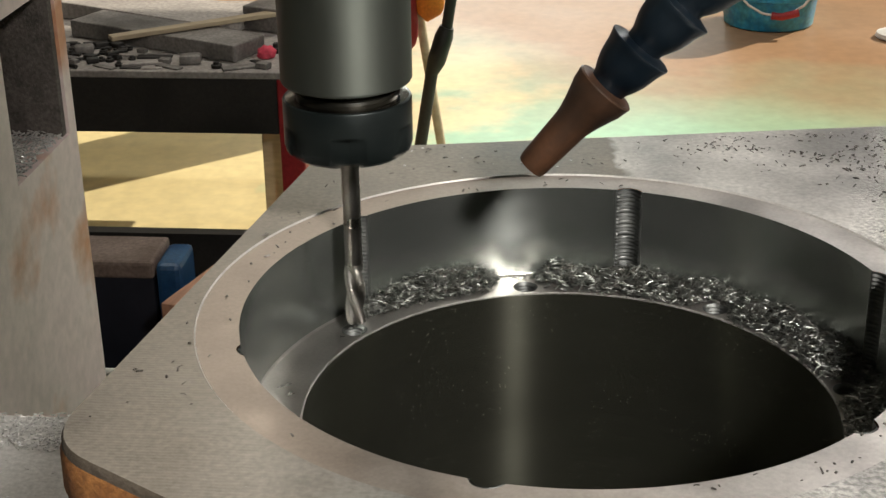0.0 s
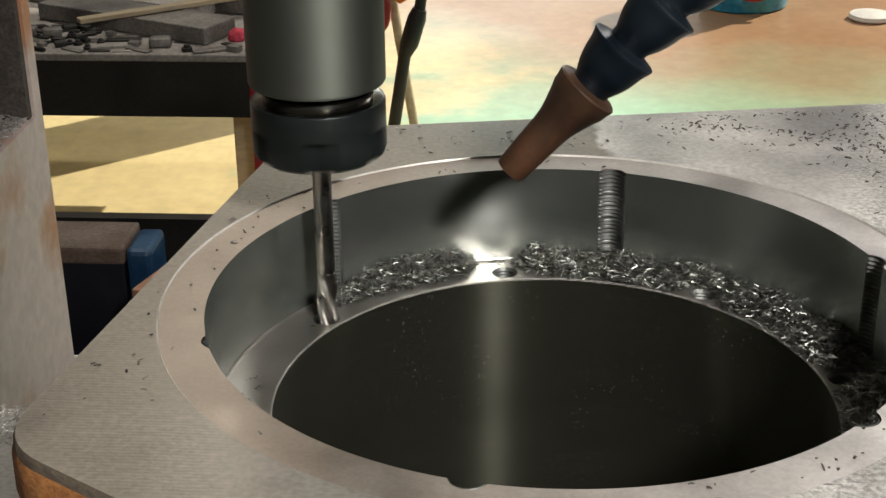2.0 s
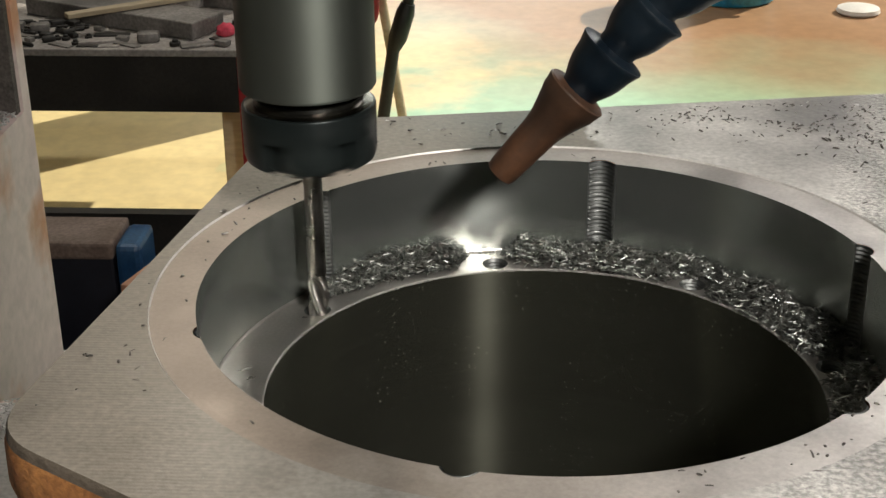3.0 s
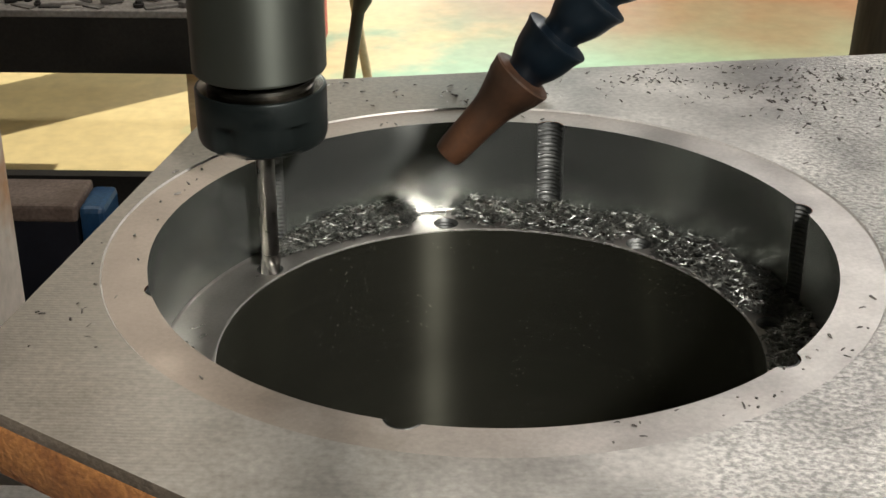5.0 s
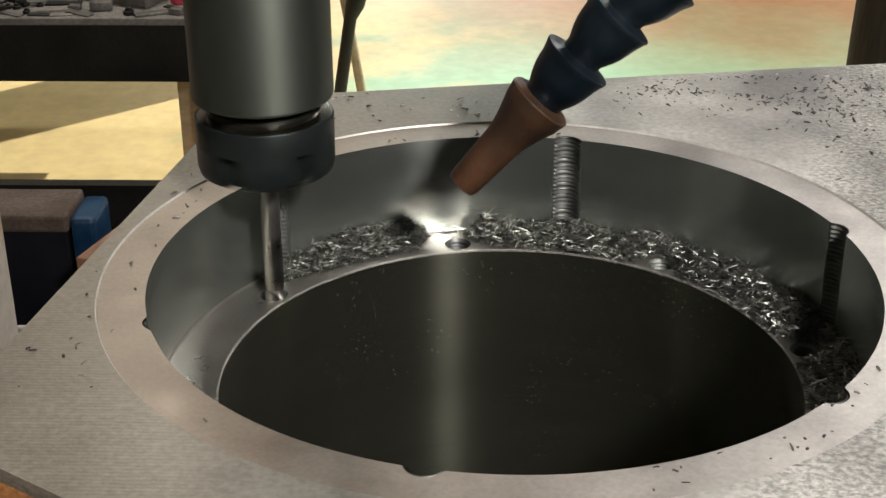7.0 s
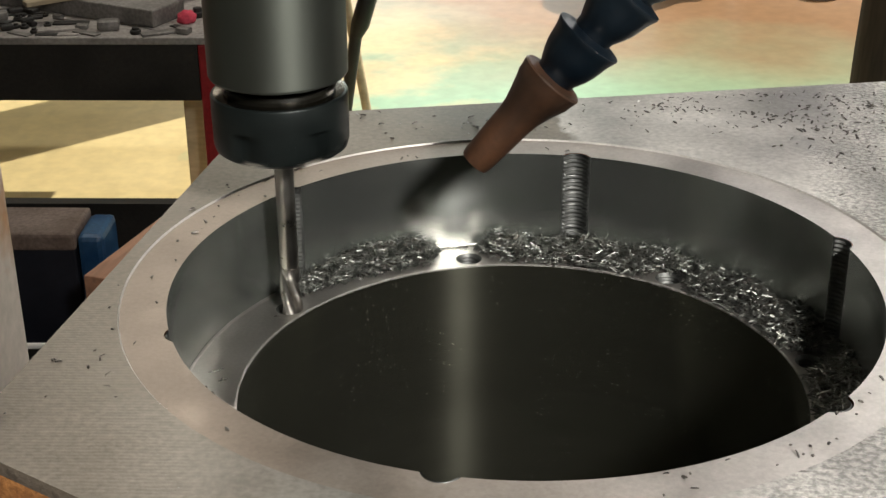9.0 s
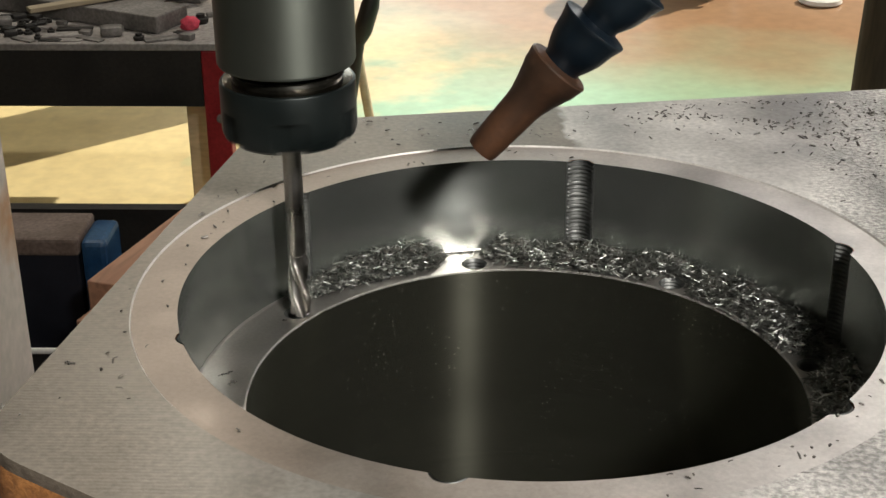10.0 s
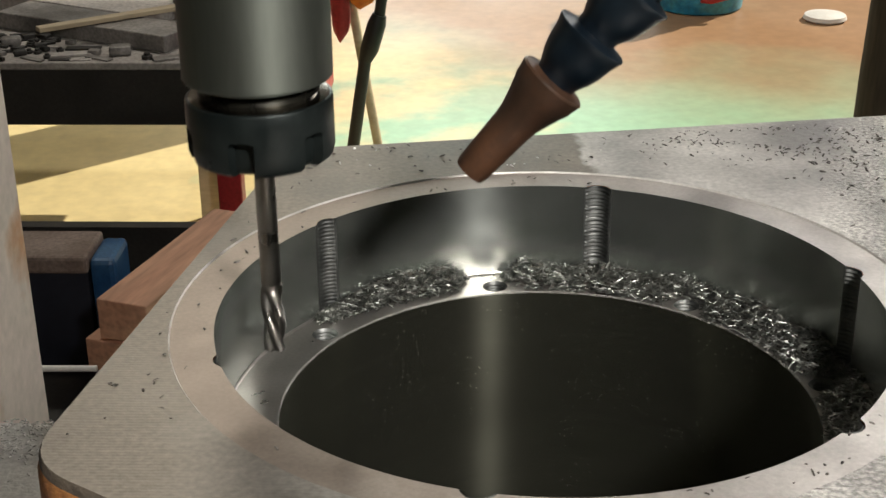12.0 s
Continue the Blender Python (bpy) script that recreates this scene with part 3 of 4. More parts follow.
while len(places) < 4300:
    a = random.uniform(-22, 143.5)
    w, hh = heap(a)
    if w < 0.002:
        continue
    u = random.random() ** 1.15
    r = R_BORE - 0.0012 - u * w
    if r < R_INNER + 0.0008:
        continue
    z = LEDGE + 0.0006 + hh * (1 - u) ** 0.8 * random.uniform(0.55, 1.0)
    places.append(((r * math.cos(radians(a)), r * math.sin(radians(a)), z), random.uniform(0.0028, 0.0058), random.uniform(0.00025, 0.00042), random.uniform(0, 6.3), random.uniform(-0.75, 0.75)))
chips("bore_swarf", "heap of short curled steel chips lying on the bore ledge", places, M_CHIP)
# dark hump under the slivers; its colour is the shade between them
bm = bmesh.new()
prev = None
for k in range(331):
    a = -22 + k * 0.5
    w, hh = heap(a)
    row = []
    for s in range(7):
        u = s / 6
        r = R_BORE - 0.0004 - u * max(w - 0.0015, 0.0001)
        z = LEDGE + 0.0001 + 0.8 * hh * (1 - u) ** 0.9 + (noise.noise(Vector((a * 0.6, u * 5, 1))) * 0.0012 * (1 if hh > 0.001 and 0 < s < 6 else 0))
        row.append(bm.verts.new((r * math.cos(radians(a)), r * math.sin(radians(a)), max(z, LEDGE + 0.0001) if w > 0.002 else LEDGE - 0.002)))
    if prev:
        for s in range(6):
            bm.faces.new((prev[s], row[s], row[s + 1], prev[s + 1]))
    prev = row
ob = part("heap_fill", bm, M_CHIPDARK)
tagged(ob, "dark fill under the curled chips, standing for the shade between them", "metal chips", kind="stuff")
ON_TABLE.append(ob)


def scatter(n, box_, zf, ok, size=(0.0008, 0.0030)):
    out = []
    while len(out) < n:
        x, y = random.uniform(*box_[0]), random.gauss(*box_[1])
        if ok(x, y):
            out.append(((x, y, zf), size[0] + (size[1] - size[0]) * random.random() ** 1.7, random.uniform(0.0002, 0.0006), random.uniform(0, 6.3), random.uniform(-0.35, 0.35)))
    return out


def on_flange(x, y):
    return math.hypot(x, y) > 0.139 and y < 0.178 + 0.148 * x and y > -0.2


def near_edge(x, y):
    """Chips gather in drifts along the far side of the flange."""
    return on_flange(x, y) and noise.noise(Vector((x * 38, y * 70, 3))) > random.uniform(-0.45, 0.25)


def left_face(x, y):
    return math.hypot(x, y) > 0.137 and -0.154 + 0.164 * (y + 0.1045) < x and y > -0.09


loose = scatter(330, ((0.03, 0.25), (0.174, 0.015)), 0.0004, near_edge, (0.0004, 0.0030))
loose += scatter(260, ((0.10, 0.26), (0.155, 0.03)), 0.0004, near_edge, (0.0004, 0.0034))
loose += scatter(60, ((0.13, 0.26), (0.10, 0.05)), 0.0004, on_flange, (0.0005, 0.0026))
loose += scatter(40, ((-0.11, 0.03), (0.150, 0.012)), 0.0004, on_flange, (0.0008, 0.0034))
loose += scatter(26, ((-0.16, -0.10), (0.01, 0.075)), 0.0004, left_face, (0.0006, 0.0030))
loose += scatter(24, ((-0.135, 0.03), (0.06, 0.07)), -0.0003, lambda x, y: 0.1215 < math.hypot(x, y) < 0.134, (0.0007, 0.0028))
loose += scatter(26, ((0.03, 0.13), (-0.10, 0.03)), -0.0003, lambda x, y: 0.1215 < math.hypot(x, y) < 0.134, (0.0006, 0.0028))
chips("loose_chips", "dark loose steel chips scattered on the flange face", loose, M_CHIPDARK)
bright = scatter(90, ((0.03, 0.25), (0.172, 0.018)), 0.0005, near_edge, (0.0005, 0.0022))
bright += scatter(22, ((-0.11, 0.03), (0.148, 0.012)), 0.0005, on_flange, (0.0005, 0.0022))
chips("bright_chips", "bright loose steel slivers scattered on the flange face", bright, M_CHIPLIGHT)

# ---- swarf on the table, and the casting that stands behind it ----
places = [((random.uniform(-0.62, -0.10), 0.312 - 0.042 * random.random() ** 1.1 - (0.08 * random.random() if random.random() < 0.04 else 0.0), TABLE_Z + 0.0008 + random.random() * 0.003), random.uniform(0.002, 0.0045), 0.0006, random.uniform(0, 6.3), random.uniform(-0.5, 0.5)) for _ in range(3200)]
chips("table_swarf", "bright steel chips strewn along the machine table", places, M_CHIPLIGHT)

column = thing("angle_plate", "tall grey painted casting with rust and a chip filled pocket", "angle plate")
CX, CZ = -0.608, -0.345
part("lower_body", box(-1.05, CX, 0.62, 1.190, FLOOR, CZ), M_COLUMN, column)
part("far_web", box(-1.05, CX, 1.165, 1.190, CZ, 0.45), M_COLUMN, column)
# pocket walls are a much darker colour than the painted faces
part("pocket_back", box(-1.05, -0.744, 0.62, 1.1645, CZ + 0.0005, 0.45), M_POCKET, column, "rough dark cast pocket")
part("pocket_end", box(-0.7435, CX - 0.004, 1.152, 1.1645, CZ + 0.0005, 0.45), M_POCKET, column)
part("top_rib", box(-0.7435, CX, 0.985, 1.1515, -0.160, 0.45), M_COLUMN, column)
part("near_web", box(-0.7435, CX, 0.62, 0.985, CZ, 0.45), M_COLUMN, column)
places = [((random.uniform(-0.742, CX - 0.004), random.uniform(0.99, 1.150), CZ + 0.002 + random.random() * 0.006), random.uniform(0.005, 0.011), 0.0014, random.uniform(0, 6.3), random.uniform(-0.6, 0.6)) for _ in range(900)]
chips("pocket_swarf", "bright steel chips lying in the casting pocket", places, M_CHIPLIGHT)
ON_TABLE.pop()

# ---- spindle, tool and coolant hose ----
spindle = thing("tool_holder", "steel collet chuck with black clamping nut and a fluted cutter", "tool holder")
part("holder_body", lathe([(0.0, 0.155), (0.0255, 0.155), (0.0255, 0.0296), (0.0249, 0.0286), (0.0205, 0.0285), (0.0, 0.0285)], 96), M_HOLDER, spindle, "ground steel cylinder", 30)
part("neck", lathe([(0.0, 0.0284), (0.0207, 0.0284), (0.0212, 0.0276), (0.0204, 0.0268), (0.0212, 0.0260), (0.0204, 0.0252), (0.0208, 0.0240), (0.0203, 0.0223), (0.0, 0.0223)], 64), M_NECK, spindle, "dark oily thread", 30)


def collet_nut(parent):
    """Round nut with six spanner slots cut into its lower skirt."""
    n, bm = 180, bmesh.new()
    prof = [(0.0203, 0.0224), (0.0240, 0.0224), (0.0249, 0.0221), (0.0252, 0.0214), (0.0252, 0.0150), (0.0252, 0.0128), (0.0252, 0.0127), (0.0252, 0.0120), (0.0252, 0.0108), (0.0252, 0.0090), (0.0252, 0.0040), (0.0244, 0.0014), (0.0226, 0.0), (0.0060, 0.0), (0.0045, 0.0012)]
    rings = []
    for r, z in prof:
        ring = []
        for k in range(n):
            a = 360.0 * k / n
            d = abs((a + 30) % 60 - 30)
            w = {0.0127: 3.2, 0.0120: 6.2, 0.0108: 8.4}.get(z, 9.6 if z < 0.0100 else 0)
            rr = r - (0.0034 if d < w and r > 0.02 and z < 0.013 else 0)
            ring.append(bm.verts.new((rr * math.cos(radians(a)), rr * math.sin(radians(a)), z)))
        rings.append(ring)
    for i, (p, q) in enumerate(zip(rings, rings[1:])):
        for k in range(n):
            f = bm.faces.new((p[k], p[(k + 1) % n], q[(k + 1) % n], q[k]))
            f.material_index = 1 if i < 1 else 0
    bm.faces.new(rings[-1])
    return part("collet_nut", bm, [M_NUT, M_NUTRIM], parent, "black oxide nut with six spanner slots", 28)


collet_nut(spindle)
shank = part("end_mill", lathe([(0.0, 0.0025), (0.0036, 0.0025), (0.0036, -0.048), (0.0033, -0.050), (0.0, -0.050)], 32), M_CARBIDE, spindle, "polished carbide shank", 30)


def fluted_cutter(parent):
    """Three twisted flutes with fine thread teeth along their lands."""
    bm, n, rows = bmesh.new(), 48, 110
    rings = []
    for k in range(rows + 1):
        z = -0.0495 - 0.0265 * k / rows
        tw = radians(95) * k / rows * 2.0
        fade = min(1.0, k / 14)
        ring = []
        for s in range(n):
            a = 2 * math.pi * s / n
            lobe = (math.cos(3 * (a - tw)) + 1) / 2
            r = 0.0036 + fade * (0.0007 * lobe - 0.0016 * (1 - lobe) ** 2)
            if lobe > 0.6:
                r -= 0.00028 * fade * (k % 3 == 0)
            if k > rows - 3:
                r *= 0.93 - 0.05 * (k - rows + 3)
            ring.append(bm.verts.new((r * math.cos(a), r * math.sin(a), z)))
        rings.append(ring)
    for p, q in zip(rings, rings[1:]):
        for s in range(n):
            bm.faces.new((p[s], p[(s + 1) % n], q[(s + 1) % n], q[s]))
    bm.faces.new(rings[0])
    bm.faces.new(rings[-1])
    return part("cutter", bm, M_CARBIDE, parent, "spiral fluted thread milling cutter", 40)


fluted_cutter(shank)

housing = thing("spindle_head", "dark grey machine spindle head holding the chuck", "machine head")
part("spindle_nose", lathe([(0.0, 0.1555), (0.030, 0.1555), (0.033, 0.160), (0.033, 0.34), (0.046, 0.36), (0.046, 0.40), (0.0, 0.40)], 64), M_HOLDER, housing, "", 30)
part("head_body", box(-0.13, 0.13, -0.07, 0.20, 0.4003, 0.68, bevel=0.012), M_NAVY, housing)

hose = thing("coolant_hose", "dark blue jointed coolant hose with brown orange nozzle", "coolant hose")
HOSE = [Vector((x, 0, z)) for x, z in ((0.0715, -0.006), (0.1000, 0.0268), (0.1135, 0.0432), (0.1280, 0.0590), (0.1440, 0.0735), (0.1620, 0.0855), (0.1780, 0.1000), (0.1850, 0.1210), (0.1820, 0.1430), (0.1700, 0.1620), (0.1540, 0.1780), (0.1360, 0.1910))]


def along(p, d):
    return Matrix.Translation(p) @ d.to_track_quat("Z", "Y").to_matrix().to_4x4()


d0 = HOSE[1] - HOSE[0]
L0 = d0.length
part("nozzle", lathe([(0.0, 0.012), (0.0040, 0.012), (0.0045, 0.0), (0.0057, 0.0), (0.0062, 0.002), (0.0068, 0.30 * L0), (0.0073, 0.52 * L0), (0.0078, 0.60 * L0), (0.0092, 0.71 * L0), (0.0108, 0.82 * L0), (0.0117, 0.87 * L0), (0.0119, 0.91 * L0), (0.0124, 0.96 * L0), (0.0126, 0.985 * L0), (0.0119, 1.0 * L0), (0.0100, 1.005 * L0), (0.0078, 1.02 * L0), (0, 1.02 * L0)], 40, m=along(HOSE[0], d0)), M_NOZZLE, hose, "brown orange plastic nozzle", 35)
for i in range(1, len(HOSE) - 1):
    d = HOSE[i + 1] - HOSE[i]
    k = d.length
    part("hose_segment", lathe([(0, -0.004), (0.0070, -0.004), (0.0077, 0.000), (0.0079, 0.0022), (0.0088, 0.0040), (0.0100, 0.0066), (0.0110, 0.0095), (0.0116, 0.58 * k), (0.0120, 0.70 * k), (0.0127, 0.81 * k), (0.0134, 0.90 * k), (0.0133, 0.925 * k), (0.0124, 0.935 * k), (0.0105, 0.955 * k), (0.0084, 0.99 * k), (0, 1.0 * k)], 40, m=along(HOSE[i], d)), M_HOSE, hose, "", 35)

# ---- background: work table with steel stock ----
TY, TZ = 2.90, -0.787
work_table = thing("work_table", "low work table with black apron and red legs", "table")
part("tabletop", box(-2.3, -0.655, TY, 3.62, TZ - 0.018, TZ, bevel=0.003), M_DUSTTOP, work_table)
part("apron", box(-2.3, -0.712, TY + 0.004, TY + 0.03, TZ - 0.160, TZ - 0.0182), M_BLACK, work_table, "black painted apron")
part("side_apron", box(-0.712, -0.69, TY + 0.06, 3.10, TZ - 0.12, TZ - 0.0182), M_BLACK, work_table)
for lx, ly, mm in ((-0.711, TY + 0.002, M_RED), (-0.803, 3.11, M_STICK), (-2.29, TY + 0.002, M_RED), (-2.29, 3.11, M_RED)):
    part("leg", box(lx, lx + 0.062, ly, ly + 0.05, FLOOR, TZ - 0.0184, bevel=0.004), mm, work_table)
part("bolt", lathe([(0, 0), (0.011, 0), (0.011, 0.006), (0.006, 0.009), (0, 0.009)], 12, m=along(Vector((-0.672, TY + 0.002, TZ - 0.19)), Vector((0, -1, 0)))), M_STEELOLD, work_table)


def slab(name, label, at, size, rz, mat, tilt=0.0, group=""):
    t = thing(name, label, "steel stock", at, rz, group)
    part(name + "_body", box(-size[0] / 2, size[0] / 2, -size[1] / 2, size[1] / 2, 0, size[2], bevel=0.004, m=pose(0, 0, 0, tilt)), mat, t)
    return t


slab("steel_block", "long dark grey sawn steel bar on the work table", (-1.05, 3.156, TZ), (0.55, 0.129, 0.044), -25.7, M_STEELOLD, 0, "stock on the table")
slab("steel_block", "grey sawn steel block on the work table", (-0.775, 3.40, TZ), (0.11, 0.26, 0.066), -22, M_STEELOLD, 0, "stock on the table")
slab("steel_plate", "long dusty steel plate lying on the work table", (-1.126, 3.389, TZ), (0.54, 0.22, 0.046), -25.7, M_DUSTTOP, 0, "stock on the table")
slab("steel_plate", "grey oily steel plate lying on the work table", (-1.55, 3.22, TZ), (0.30, 0.16, 0.05), 12, M_STEELOLD, 0, "stock on the table")
t = thing("wooden_strip", "pale thin wooden strip lying across the steel stock", "wooden strip", (-0.948, 3.155, TZ + 0.0465), 35)
part("strip_body", box(-0.25, 0.27, -0.016, 0.016, 0, 0.012, bevel=0.002), M_STICK, t)
random.seed(9)


def on_bar(x, y, r):
    """Whether a piece at a place would run into the long bar."""
    c, q = math.cos(radians(25.7)), math.sin(radians(25.7))
    u, v = (x + 1.05) * c - (y - 3.156) * q, (x + 1.05) * q + (y - 3.156) * c
    return abs(u) < 0.275 + 1.3 * r and abs(v) < 0.0645 + 1.3 * r


spots, tries = [(-1.055, 2.965, 0.030), (-0.940, 2.975, 0.034), (-0.985, 2.935, 0.020), (-0.865, 2.935, 0.018)], 0
while len(spots) < 74 and tries < 6000:
    tries += 1
    heaped = len(spots) > 44
    x, y = (random.uniform(-1.34, -1.12), random.uniform(2.98, 3.13)) if heaped else (random.uniform(-1.50, -0.72), random.uniform(2.92, 3.14))
    r = random.uniform(0.010, 0.024) if heaped else random.uniform(0.012, 0.040)
    if y - r < 2.905 or on_bar(x, y, r) or math.hypot(x + 0.758, y - 3.03) < 0.03 + r:
        continue
    if any(math.hypot(x - a, y - b) < (0.75 if heaped else 1.0) * (r + c) for a, b, c in spots):
        continue
    spots.append((x, y, r))
for k, (x, y, r) in enumerate(spots):
    kind = (1, 2, 1, 0, 2, 1, 3, 2)[k % 8] if k < 45 else (0, 3, 2, 3)[k % 4]
    if kind == 0:
        bmx = lathe([(0, 0), (0.7 * r, 0), (0.75 * r, 0.004), (0.75 * r, 0.5 * r), (0.45 * r, 0.55 * r), (0.42 * r, 0.9 * r), (0, 0.92 * r)], 14)
    elif kind == 1:
        bmx = box(-1.9 * r, 1.9 * r, -0.55 * r, 0.55 * r, 0, 0.22 * r, bevel=0.06 * r)
    elif kind == 2:
        bmx = box(-0.8 * r, 0.8 * r, -0.6 * r, 0.6 * r, 0, 0.7 * r, bevel=0.2 * r)
    else:
        bmx = tube([(-1.4 * r, 0, 0.3 * r), (-0.6 * r, 0.1 * r, 0.3 * r), (1.4 * r, 0, 0.3 * r)], 0.28 * r, 8)
    o = part("scrap_piece", bmx, (M_BLACK, (M_DUSTTOP, M_BLACK, M_STEELOLD)[k % 3], random.choice((M_STEELOLD, M_BLACK)) if k < 45 else M_BLACK, M_BLACK)[kind], None, "", 40)
    o.matrix_basis = pose(x, y, TZ, 0, 0, random.uniform(-40, 40))
    tagged(o, ("dark turned scrap end on the work table", "flat steel offcut on the work table", "grey steel block offcut on the work table", "short round bar offcut on the work table")[kind], "scrap", "scrap on the table")
bmx = bmesh.new()
bmesh.ops.create_icosphere(bmx, subdivisions=3, radius=1)
for v in bmx.verts:
    v.co *= 1 + 0.3 * noise.noise(v.co * 2.2)
    v.co = Vector((v.co.x * 0.023, v.co.y * 0.02, max(v.co.z, -0.6) * 0.020 + 0.012))
o = part("pink_rag", bmx, M_PINK, None, "", 60)
o.matrix_basis = pose(-0.758, 3.03, TZ)
tagged(o, "small crumpled pink rag on the work table", "rag")

# red box added behind the chuck to cast the floor's shadow band
locker = thing("red_shadow_box", "narrow red box added behind the table to cast the floor shadow", "locker", (-0.735, 4.22, FLOOR), 0)
part("shadow_box_body", box(-0.16, 0.16, -0.14, 0.14, 0, 0.95, bevel=0.006), M_RED, locker)
door = part("shadow_box_door", box(-0.145, 0.145, -0.152, -0.1402, 0.02, 0.93, bevel=0.003), M_RED, locker)
part("door_handle", box(0.09, 0.11, -0.170, -0.1522, 0.45, 0.55, bevel=0.003), M_BLACK, door)

# tools leaning beside the table
pole = thing("black_pole", "black telescopic pole standing on the floor", "pole")
part("lower_tube", tube([(-0.431, 3.3, FLOOR), (-0.362, 3.3, -0.885)], 0.017, 16), M_BLACK, pole, "", 40)
part("clamp_collar", tube([(-0.364, 3.3, -0.90), (-0.352, 3.3, -0.87), (-0.330, 3.3, -0.80), (-0.322, 3.3, -0.775)], [0.018, 0.025, 0.025, 0.019], 16), M_BLACK, pole, "", 40)
part("upper_tube", tube([(-0.323, 3.3, -0.78), (-0.27, 3.3, -0.45), (-0.24, 3.3, -0.2)], 0.015, 16), M_BLACK, pole, "", 40)
broom = thing("broom", "pale wooden broom handle with red and orange cloth tied on", "broom")
part("handle", tube([(-0.325, 3.38, FLOOR), (-0.41, 3.38, -0.72), (-0.46, 3.38, -0.35)], 0.013, 14), M_STICK, broom, "", 40)
for nm, mm, c, s in (("orange_cloth", M_ORANGE, (-0.375, 3.36, -0.70), (0.045, 0.03, 0.075)), ("red_cloth", M_RED, (-0.432, 3.35, -0.75), (0.030, 0.025, 0.115))):
    bmx = bmesh.new()
    bmesh.ops.create_icosphere(bmx, subdivisions=3, radius=1)
    for v in bmx.verts:
        v.co *= 1 + 0.35 * noise.noise(v.co * 1.8 + Vector(c))
        v.co = Vector((v.co.x * s[0], v.co.y * s[1], v.co.z * s[2])) + Vector(c)
    part(nm, bmx, mm, broom, "", 60)

# dark tray with a tool chest and timbers
tray = thing("drip_tray", "black steel drip tray on the floor", "tray")
part("tray_base", box(-2.0, -0.2, 0.75, 2.68, FLOOR, FLOOR + 0.02), M_BLACK, tray)
part("tray_rim", box(-2.0, -0.2, 2.665, 2.70, FLOOR, -1.12), M_BLACK, tray)
chest = thing("tool_chest", "navy steel chest with dusty brown lid and blue side", "chest", (0, 0, FLOOR + 0.02))
part("chest_body", box(-1.40, -0.865, 2.255, 2.37, 0, 0.235, bevel=0.006), M_NAVY, chest)
part("lid", box(-1.41, -0.860, 2.24, 2.385, 0.2353, 0.275, bevel=0.008), M_DUSTY, chest, "dusty brown lid")
part("blue_side", box(-0.8595, -0.805, 2.25, 2.375, 0.02, 0.265, bevel=0.012), M_BLUE, chest, "blue plastic side")
for c, rz, sz, z in (((-0.628, 2.115), -18, (0.105, 0.46, 0.082), -1.02), ((-0.648, 2.110), -20, (0.11, 0.46, 0.065), -1.085), ((-0.61, 2.16), -19, (0.13, 0.44, 0.095), -1.18), ((-0.61, 2.17), -18, (0.13, 0.44, 0.10), FLOOR + 0.02)):
    t = thing("timber_block", "reddish sawn timber block stacked in the tray", "timber", (*c, z), rz, "stacked timbers")
    part("beam", box(-sz[0] / 2, sz[0] / 2, -sz[1] / 2, sz[1] / 2, 0, sz[2] - 0.0004, bevel=0.003), M_TIMBER, t)
t = thing("steel_rod", "thin pale steel rod leaning on the timbers", "rod")
part("rod_body", tube([(-1.5, 1.86, -1.062), (-0.74, 1.84, -1.045)], 0.006, 10), M_WHITE, t, "", 40)
part("rod_foot", box(-1.52, -1.48, 1.84, 1.88, FLOOR + 0.02, -1.056), M_BLACK, t)


def bucket():
    b = thing("plastic_bucket", "blue plastic bucket with a red gripped bail handle", "bucket", (0.815, 5.40, FLOOR))
    part("pail", lathe([(0, 0.0), (0.168, 0.0), (0.178, 0.006), (0.198, 0.20), (0.206, 0.36), (0.214, 0.362), (0.214, 0.378), (0.204, 0.378), (0.196, 0.36), (0.170, 0.012), (0, 0.012)], 56), M_CYAN, b, "", 35)
    bail = part("handle", tube([(0.212 * math.cos(a) if i not in (0, 12) else 0.212 * math.cos(a), -0.02 - 0.20 * math.sin(a), 0.34 - 0.26 * math.sin(a)) for i, a in enumerate(np.linspace(0, math.pi, 13))], 0.005, 8), M_WHITE, b, "", 40)
    part("grip", tube([(-0.02, -0.224, 0.082), (0.02, -0.226, 0.078), (0.085, -0.216, 0.092)], 0.015, 12), M_RED, bail, "red plastic grip", 40)
    for z, r in ((0.12, 0.192), (0.27, 0.204)):
        part("hoop", lathe([(r, z), (r + 0.006, z + 0.004), (r + 0.006, z + 0.014), (r, z + 0.018)], 56), M_CYAN, b, "", 35)
    return b


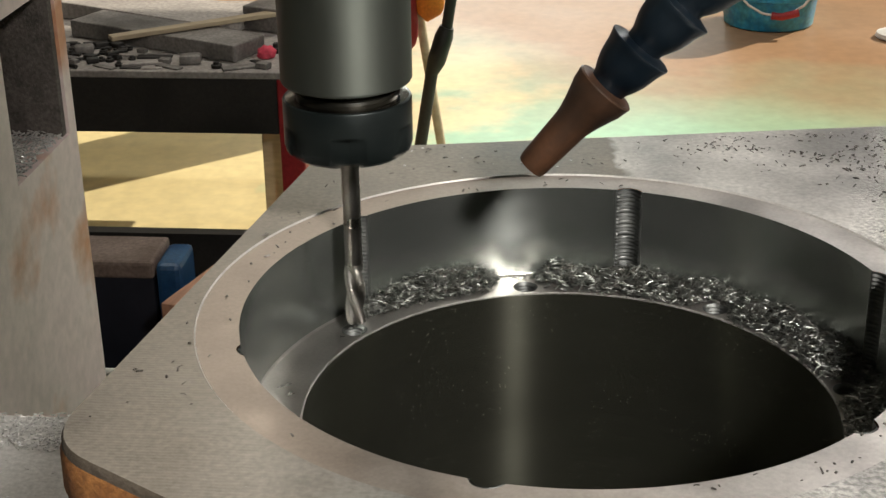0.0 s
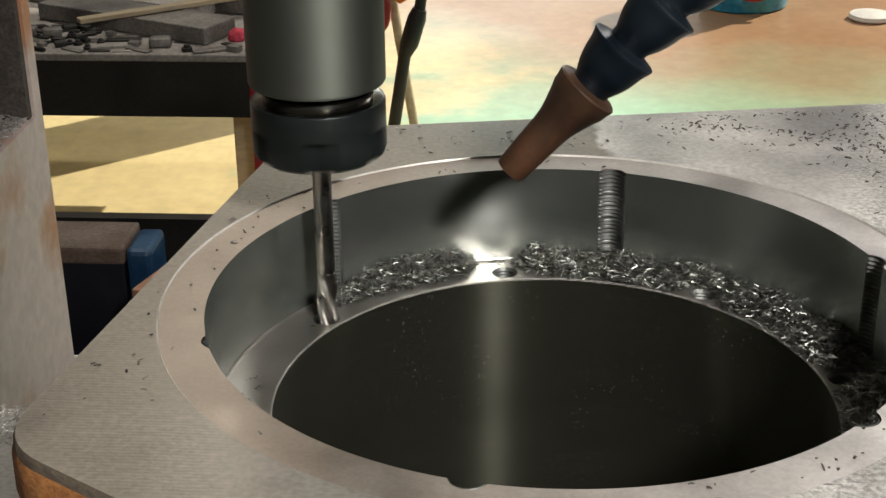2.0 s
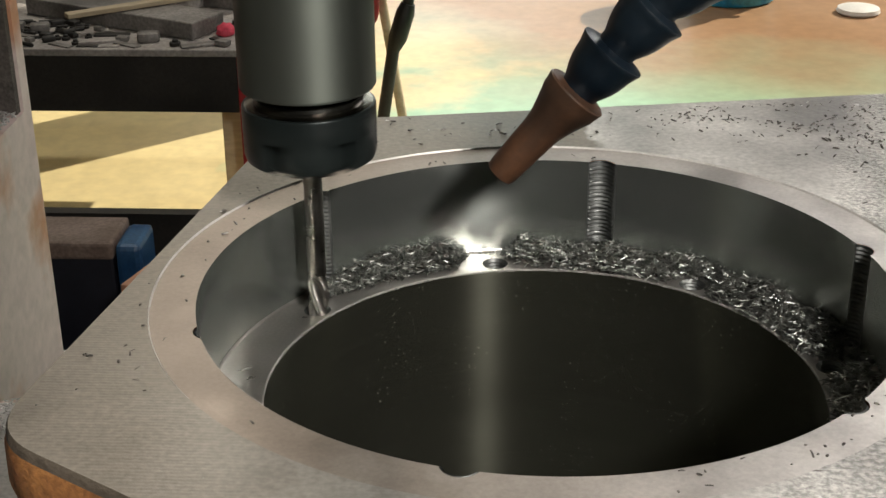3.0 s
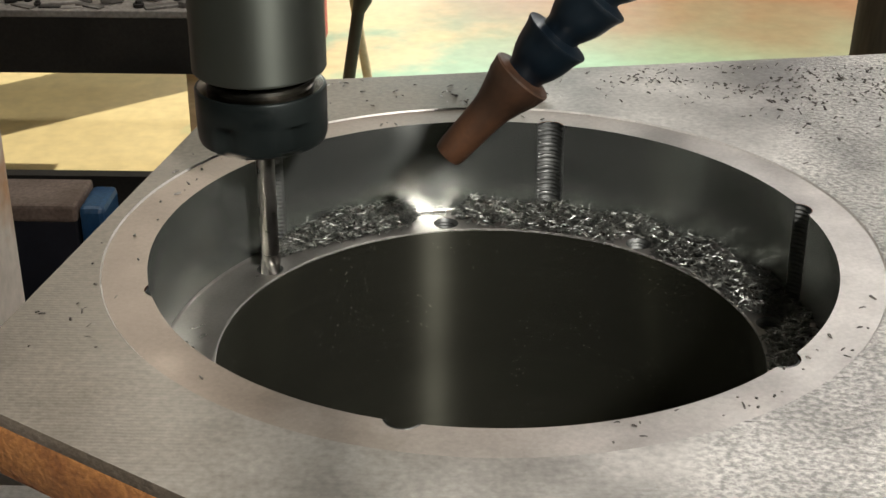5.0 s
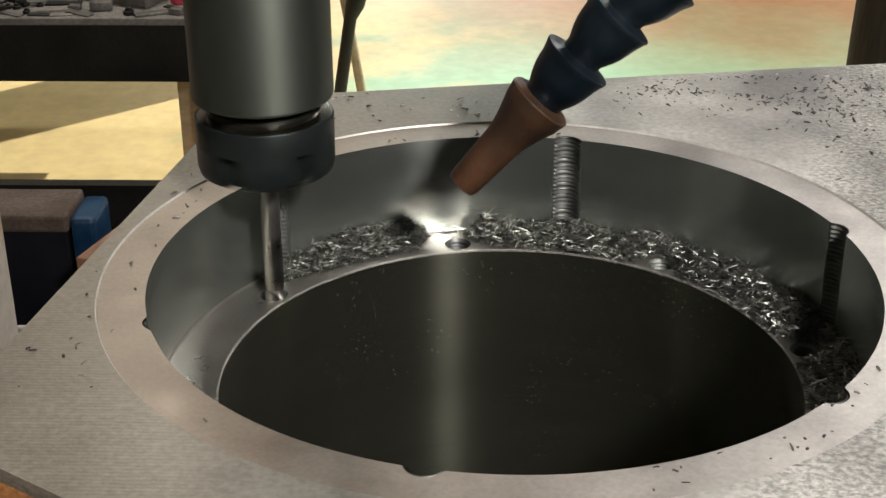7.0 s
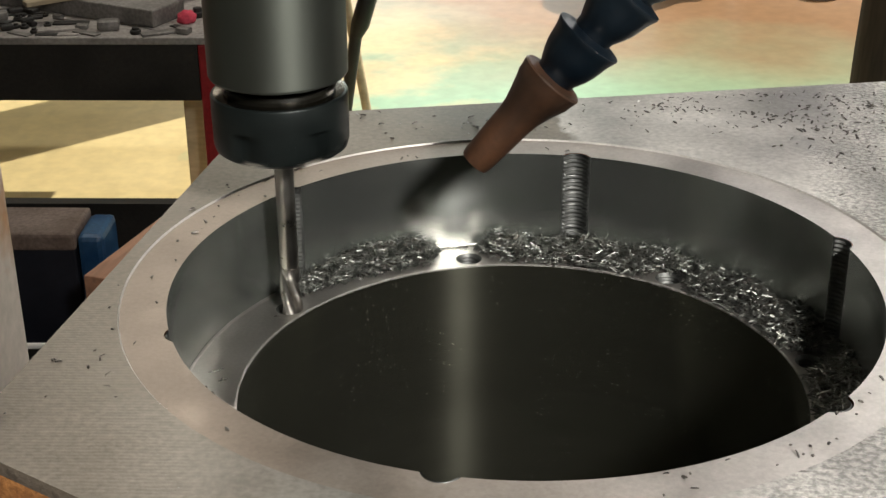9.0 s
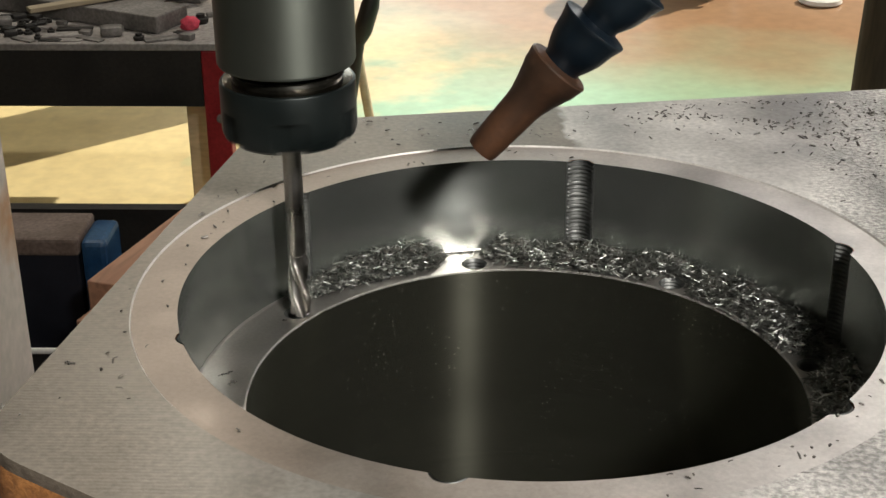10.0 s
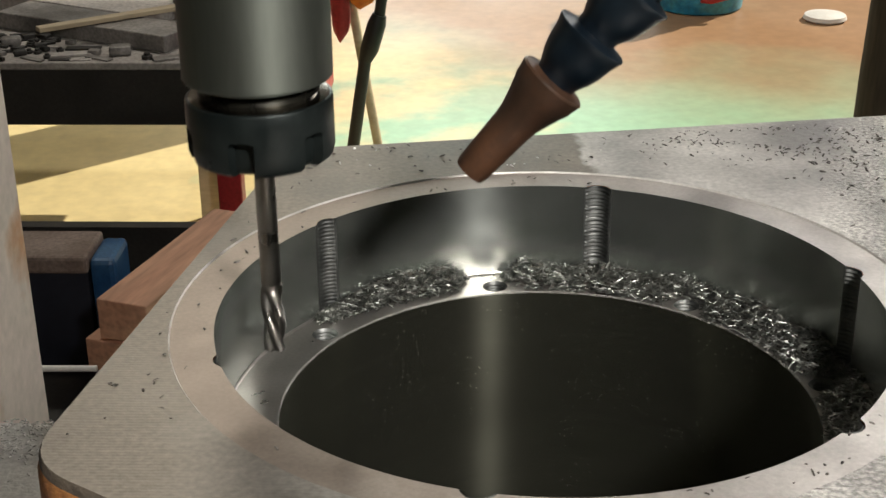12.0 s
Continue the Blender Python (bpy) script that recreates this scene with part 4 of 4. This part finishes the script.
bucket()
o = part("white_lid", lathe([(0, 0.0), (0.075, 0.0), (0.085, 0.008), (0.08, 0.022), (0.04, 0.030), (0, 0.031)], 32), M_WHITE, None, "", 35)
o.matrix_basis = pose(1.285, 5.17, FLOOR)
tagged(o, "white plastic lid lying on the floor", "lid")
post = thing("wooden_post", "dark weathered wooden post standing on the floor", "post")
part("post_body", tube([(0.755, 2.2, FLOOR), (0.752, 2.2, -1.0), (0.752, 2.2, -0.75), (0.756, 2.2, -0.60), (0.764, 2.2, -0.40), (0.79, 2.2, 0.2)], [0.080, 0.079, 0.078, 0.078, 0.077, 0.075], 28), M_DARKWOOD, post, "", 50)

# ---- motion ----
HEAD = [(0, -0.0884, 0.0583, 0.0379), (0.5, -0.0884, 0.0583, 0.0358), (1, -0.0884, 0.0583, 0.0334), (1.5, -0.0884, 0.0583, 0.0310), (2, -0.0886, 0.0583, 0.0282), (2.5, -0.0886, 0.0583, 0.0253),
        (4.5, -0.0888, 0.0583, 0.0174), (5, -0.0888, 0.0583, 0.0150), (5.5, -0.0888, 0.0583, 0.0132), (6, -0.0888, 0.0583, 0.0104), (6.5, -0.0888, 0.0583, 0.0083), (6.7, -0.0888, 0.0583, 0.0083),
        (8.5, -0.0886, 0.0583, 0.0222), (9, -0.0884, 0.0583, 0.0260), (10, -0.0882, 0.0583, 0.0334), (11, -0.0882, 0.0583, 0.0412), (11.4, -0.0881, 0.0583, 0.0440), (11.5, -0.0881, 0.0583, 0.0515),
        (11.6, -0.0881, 0.0583, 0.0595), (11.7, -0.0881, 0.0530, 0.0618), (11.8, -0.0888, 0.0402, 0.0622), (11.9, -0.0914, 0.0270, 0.0605), (12, -0.0941, 0.0028, 0.0583)]
SHIFT = [(0, 0, 0), (11.65, 0, 0), (11.8, 0.0015, 0.0006), (11.9, 0.0038, 0.0016), (12, 0.0062, 0.0026)]
SPIN_STOP, SPIN_STEP, SPIN_END = 11.3, 85.0, 23.0          # seconds, degrees in a thirtieth of a second, degrees


def head_at(t):
    c = list(zip(*HEAD))
    return [float(np.interp(t, c[0], c[k])) for k in (1, 2, 3)]


def motions():
    ticks = [k / FPS for k in range(12 * FPS + 1)]
    walk(spindle, [(t, pose(*head_at(t), 0, 0, SPIN_END + SPIN_STEP * FPS * max(0.0, SPIN_STOP - t))) for t in ticks])
    for ob in (housing, hose):
        walk(ob, [(t, pose(*head_at(t))) for t in ticks])
    for ob in ON_TABLE:
        walk(ob, [(t, pose(x, y, 0)) for t, x, y in SHIFT])


motions()
